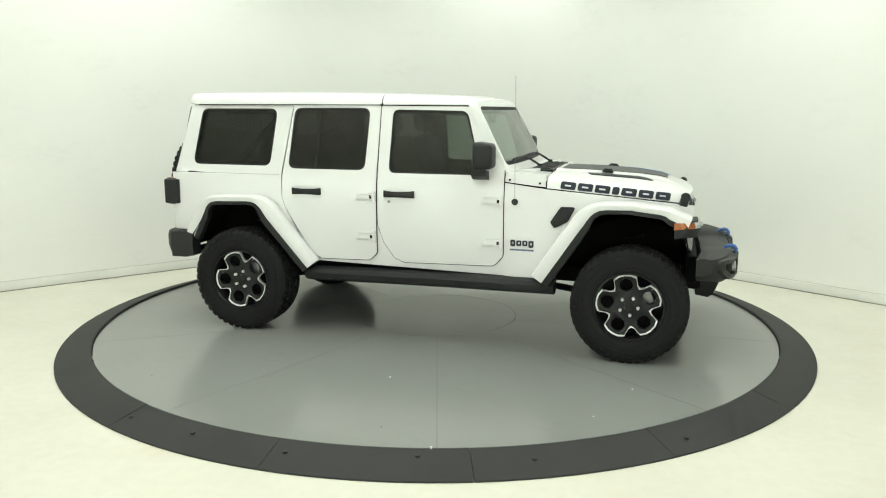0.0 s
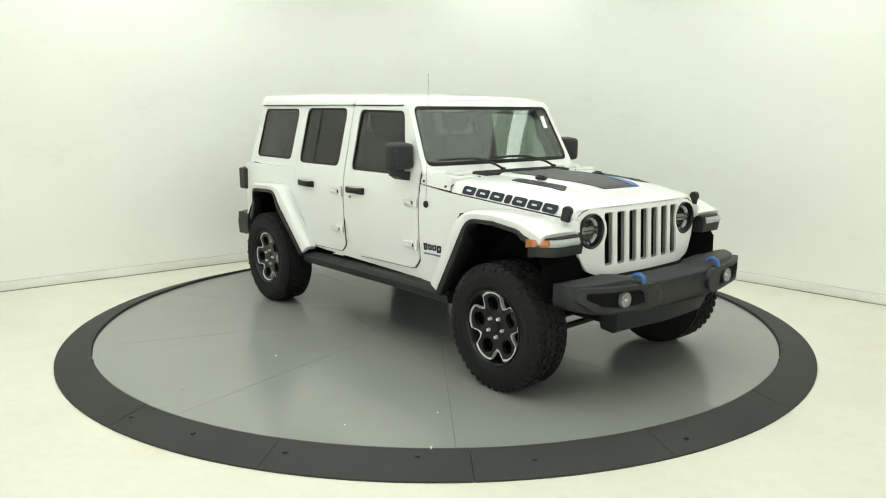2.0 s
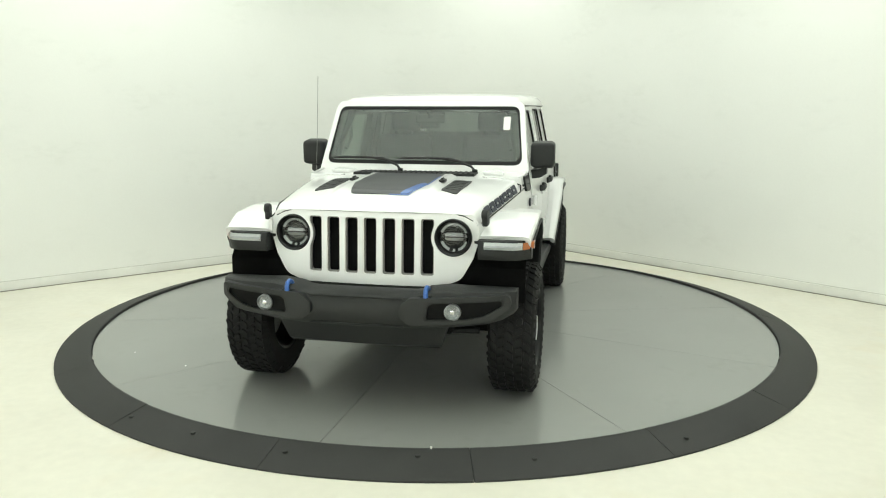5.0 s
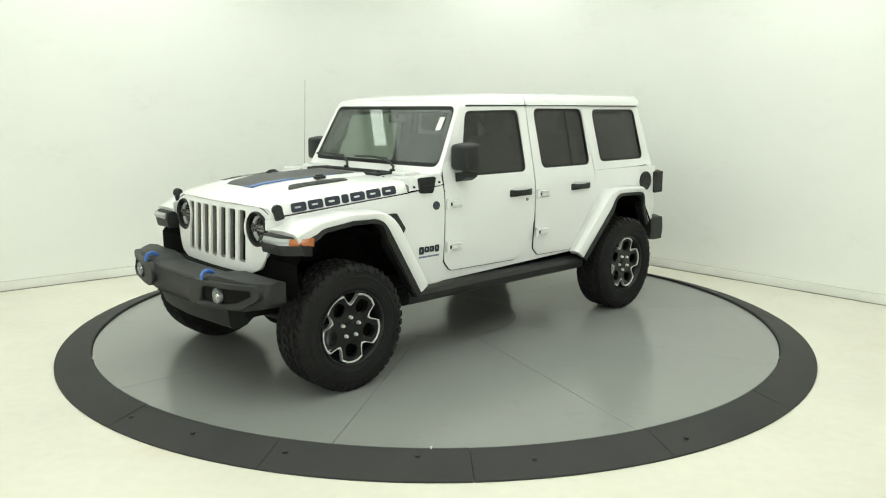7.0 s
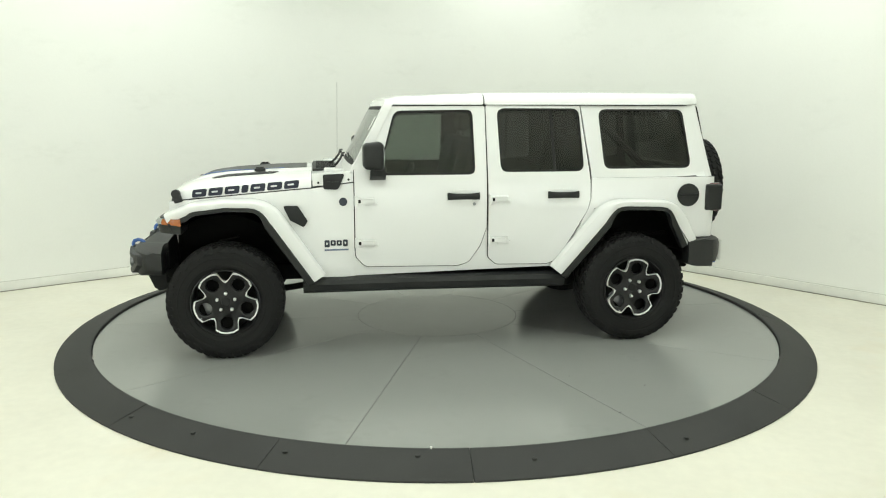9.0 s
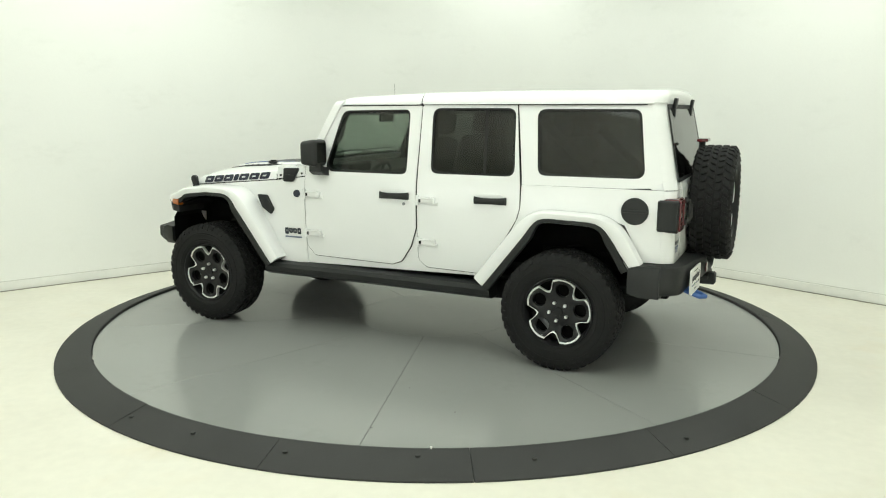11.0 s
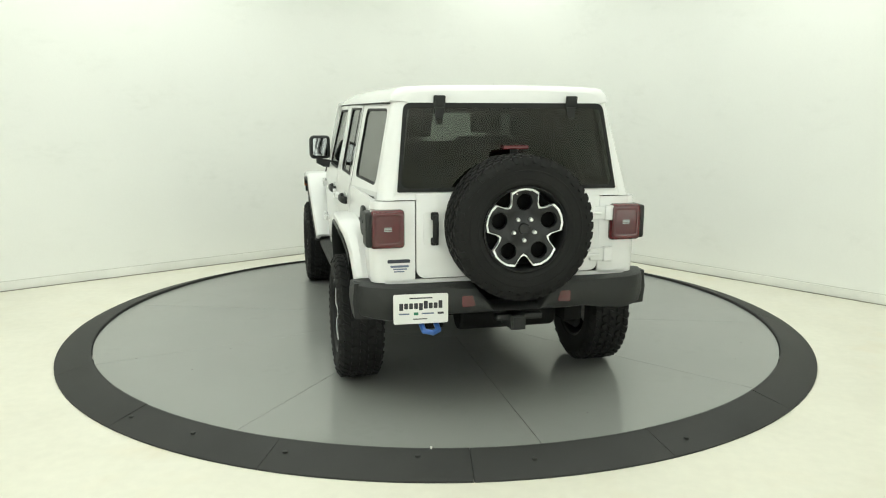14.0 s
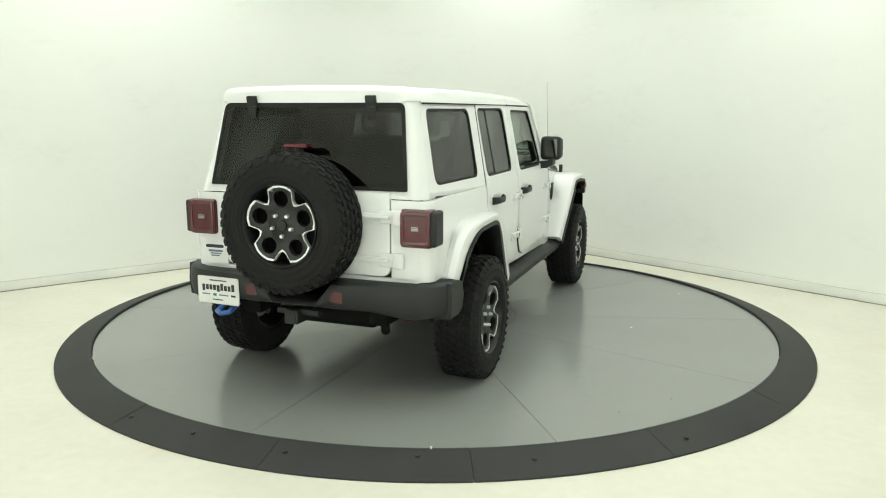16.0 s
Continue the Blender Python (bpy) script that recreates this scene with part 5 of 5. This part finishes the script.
for x in (1.504, -1.504):
    b = tube([(x, -0.70, HUB_Z), (x, -0.25, HUB_Z), (x, 0.0, HUB_Z), (x, 0.25, HUB_Z), (x, 0.70, HUB_Z)], 0.045, 12)
    bmesh.ops.create_uvsphere(b, u_segments=16, v_segments=10, radius=0.14, matrix=pose(x, 0.12 if x > 0 else 0.0, HUB_Z))
    part("axle", b, DARK, car)
    for s in (1, -1):
        part("shock", tube([(x - 0.12, s * 0.55, 0.33), (x - 0.14, s * 0.54, 0.58)] if x > 0 else [(x - 0.22, s * 0.47, 0.37), (x - 0.20, s * 0.47, 0.53)], 0.032, 10), REDPAINT if x < 0 else PLASTIC, car, "shock absorber")
        pts = [(x + 0.07 * math.cos(a), s * 0.50 + 0.07 * math.sin(a), 0.45 + 0.38 * a / 31.4) for a in [0.5 * k for k in range(63)]]
        part("spring", tube(pts, 0.009, 6), DARK, car)
        part("control_arm", tube([(x - 0.02, s * 0.55, 0.34), (x * 0.45, s * 0.44, 0.42)], 0.025, 8), DARK, car)
part("tie_rod", tube([(1.72, -0.62, 0.36), (1.72, 0.62, 0.40)], 0.02, 8), PLASTIC, car)
part("sway_bar", tube([(1.25, -0.62, 0.42), (1.25, 0.62, 0.42)], 0.018, 8), DARK, car)

# interior
def seat(x, y, w, wide=False):
    st = new("seat")
    st.parent = car
    b = box(x - 0.25, x + 0.27, y - w / 2, y + w / 2, 0.82, 0.98, 0.05, 3)
    part("seat_cushion", b, SEATM, st)
    b = box(-0.07, 0.07, y - w / 2 + 0.01, y + w / 2 - 0.01, 0.0, 0.60, 0.05, 3, m=None)
    part("backrest", add_in(None, b, pose(x - 0.25, 0, 0.92, 0, -14, 0)), SEATM, st)
    part("seat_base", box(x - 0.2, x + 0.2, y - w / 2 + 0.06, y + w / 2 - 0.06, 0.56, 0.84, 0.02), TRIM, st)
    for yy in ((y,) if not wide else (y - 0.40, y + 0.40)):
        part("headrest", add_in(None, box(-0.05, 0.05, yy - 0.125, yy + 0.125, 0.0, 0.17, 0.04, 3), pose(x - 0.42, 0, 1.535, 0, -8, 0)), SEATM, st)
        for d in (-0.06, 0.06):
            part("headrest_post", tube([(x - 0.39, yy + d, 1.47), (x - 0.415, yy + d, 1.57)], 0.006, 6), CHROME, st)
    return st


seat(0.02, 0.38, 0.50)
seat(0.02, -0.38, 0.50)
seat(-0.92, 0.0, 1.20, True)
dash = loft([[(x, y, z) for x, z in ((0.63, 1.20), (0.60, 1.27), (0.45, 1.265), (0.34, 1.20), (0.32, 1.05), (0.42, 0.90), (0.63, 0.85))] for y in (-0.74, -0.7, 0.7, 0.74)])
part("dashboard", dash, TRIM, car, "black dashboard")
part("screen", box(0.325, 0.34, -0.12, 0.12, 1.10, 1.22, 0.006), GLOSSBLACK, car)
part("instrument_hood", box(0.33, 0.48, 0.22, 0.56, 1.22, 1.30, 0.03, 3), TRIM, car)
m = pose(0.20, 0.38, 1.13, 0, 65, 0)
b = bmesh.new()
pts = [m @ Vector((0.19 * math.cos(a), 0.19 * math.sin(a), 0)) for a in [2 * math.pi * k / 32 for k in range(33)]]
tube(pts, 0.015, 8, bm=b)
for a in (0, 90, 180):
    p = m @ Vector((0.18 * math.cos(radians(a + 90)), 0.18 * math.sin(radians(a + 90)), 0))
    tube([m @ Vector((0, 0, -0.01)), p], 0.014, 6, bm=b)
cyl(0.06, 0.04, 16, bevel=0.01, bm=b, m=m)
tube([m @ Vector((0, 0, -0.02)), (0.45, 0.38, 1.05)], 0.03, 8, bm=b)
part("steering_wheel", b, TRIM, car, "black steering wheel")
for s in (1, -1):
    y = s * 0.63
    b = tube([(0.30, y, 1.70), (-0.43, y, 1.72), (-1.2, y, 1.715), (-1.75, y, 1.70)], 0.032, 8)
    tube([(-0.43, y, 1.72), (-0.43, s * 0.69, 1.30), (-0.43, s * 0.72, 0.6)], 0.035, 8, bm=b)
    tube([(-1.20, y, 1.715), (-1.75, s * 0.66, 1.20), (-1.85, s * 0.68, 0.9)], 0.032, 8, bm=b)
    tube([(0.30, y, 1.70), (0.45, s * 0.69, 1.45), (0.56, s * 0.71, 1.25)], 0.03, 8, bm=b)
    tube([(0.33, s * 0.64, 1.60), (0.37, s * 0.62, 1.50), (0.44, s * 0.64, 1.42)], 0.014, 8, bm=b)
    part("roll_bar", b, TRIM, car, "padded black roll bar")
    part("door_card", sheet([(-0.37, 0.60), (0.55, 0.60), (0.55, 1.25), (-0.37, 1.25)], [], on_side(s, 0.055), 0.03), TRIM, car)
    part("door_card", sheet([(-1.15, 0.80), (-0.95, 0.60), (-0.45, 0.60), (-0.45, 1.26), (-1.15, 1.26)], [], on_side(s, 0.055), 0.03), TRIM, car)
    part("sun_visor", box(0.22, 0.36, s * 0.36 - 0.17, s * 0.36 + 0.17, 1.70, 1.715, 0.006), LINER, car)
for x in (-0.43, -1.2):
    part("roll_bar", tube([(x, -0.63, 1.715), (x, 0, 1.725), (x, 0.63, 1.715)], 0.03, 8), TRIM, car)
b = box(0.30, 0.325, -0.115, 0.115, 1.615, 1.68, 0.012, 3)
tube([(0.33, 0, 1.66), (0.40, 0, 1.71)], 0.012, 6, bm=b)
part("inside_mirror", b, TRIM, car, "inside mirror")
part("console", box(-0.5, 0.35, -0.11, 0.11, 0.60, 0.98, 0.03), TRIM, car)
part("cargo_floor", box(-2.15, -1.25, -0.55, 0.55, 0.70, 0.78, 0.02), TRIM, car)


# ---- movement: turntable and car turn together ----
def motions():
    car_rows, disc_rows = [], []
    ox, oy = 0.1422, 0.0443
    for k in range(33):
        t = 0.5 * k
        turn = lerp(t, TURNS)
        a = radians(turn - 16.851)
        car_rows.append((t, pose(ox * math.cos(a) - oy * math.sin(a), ox * math.sin(a) + oy * math.cos(a), 0, 0, 0, turn - 16.851)))
        disc_rows.append((t, pose(0, 0, DISC_Z, 0, 0, turn)))
    walk(turntable, disc_rows)
    walk(car, car_rows)


# turn of the table in degrees at times
TURNS = [(0.0, 0.0), (1.0, -16.90), (2.0, -33.88), (3.0, -50.95), (4.0, -68.09), (5.25, -89.64), (6.5, -111.23), (7.5, -128.50), (8.5, -145.73), (9.2, -157.78), (10.25, -175.83), (11.3, -193.88), (12.0, -205.87), (13.0, -223.0), (14.0, -240.12), (15.0, -257.22), (16.0, -274.30)]
motions()
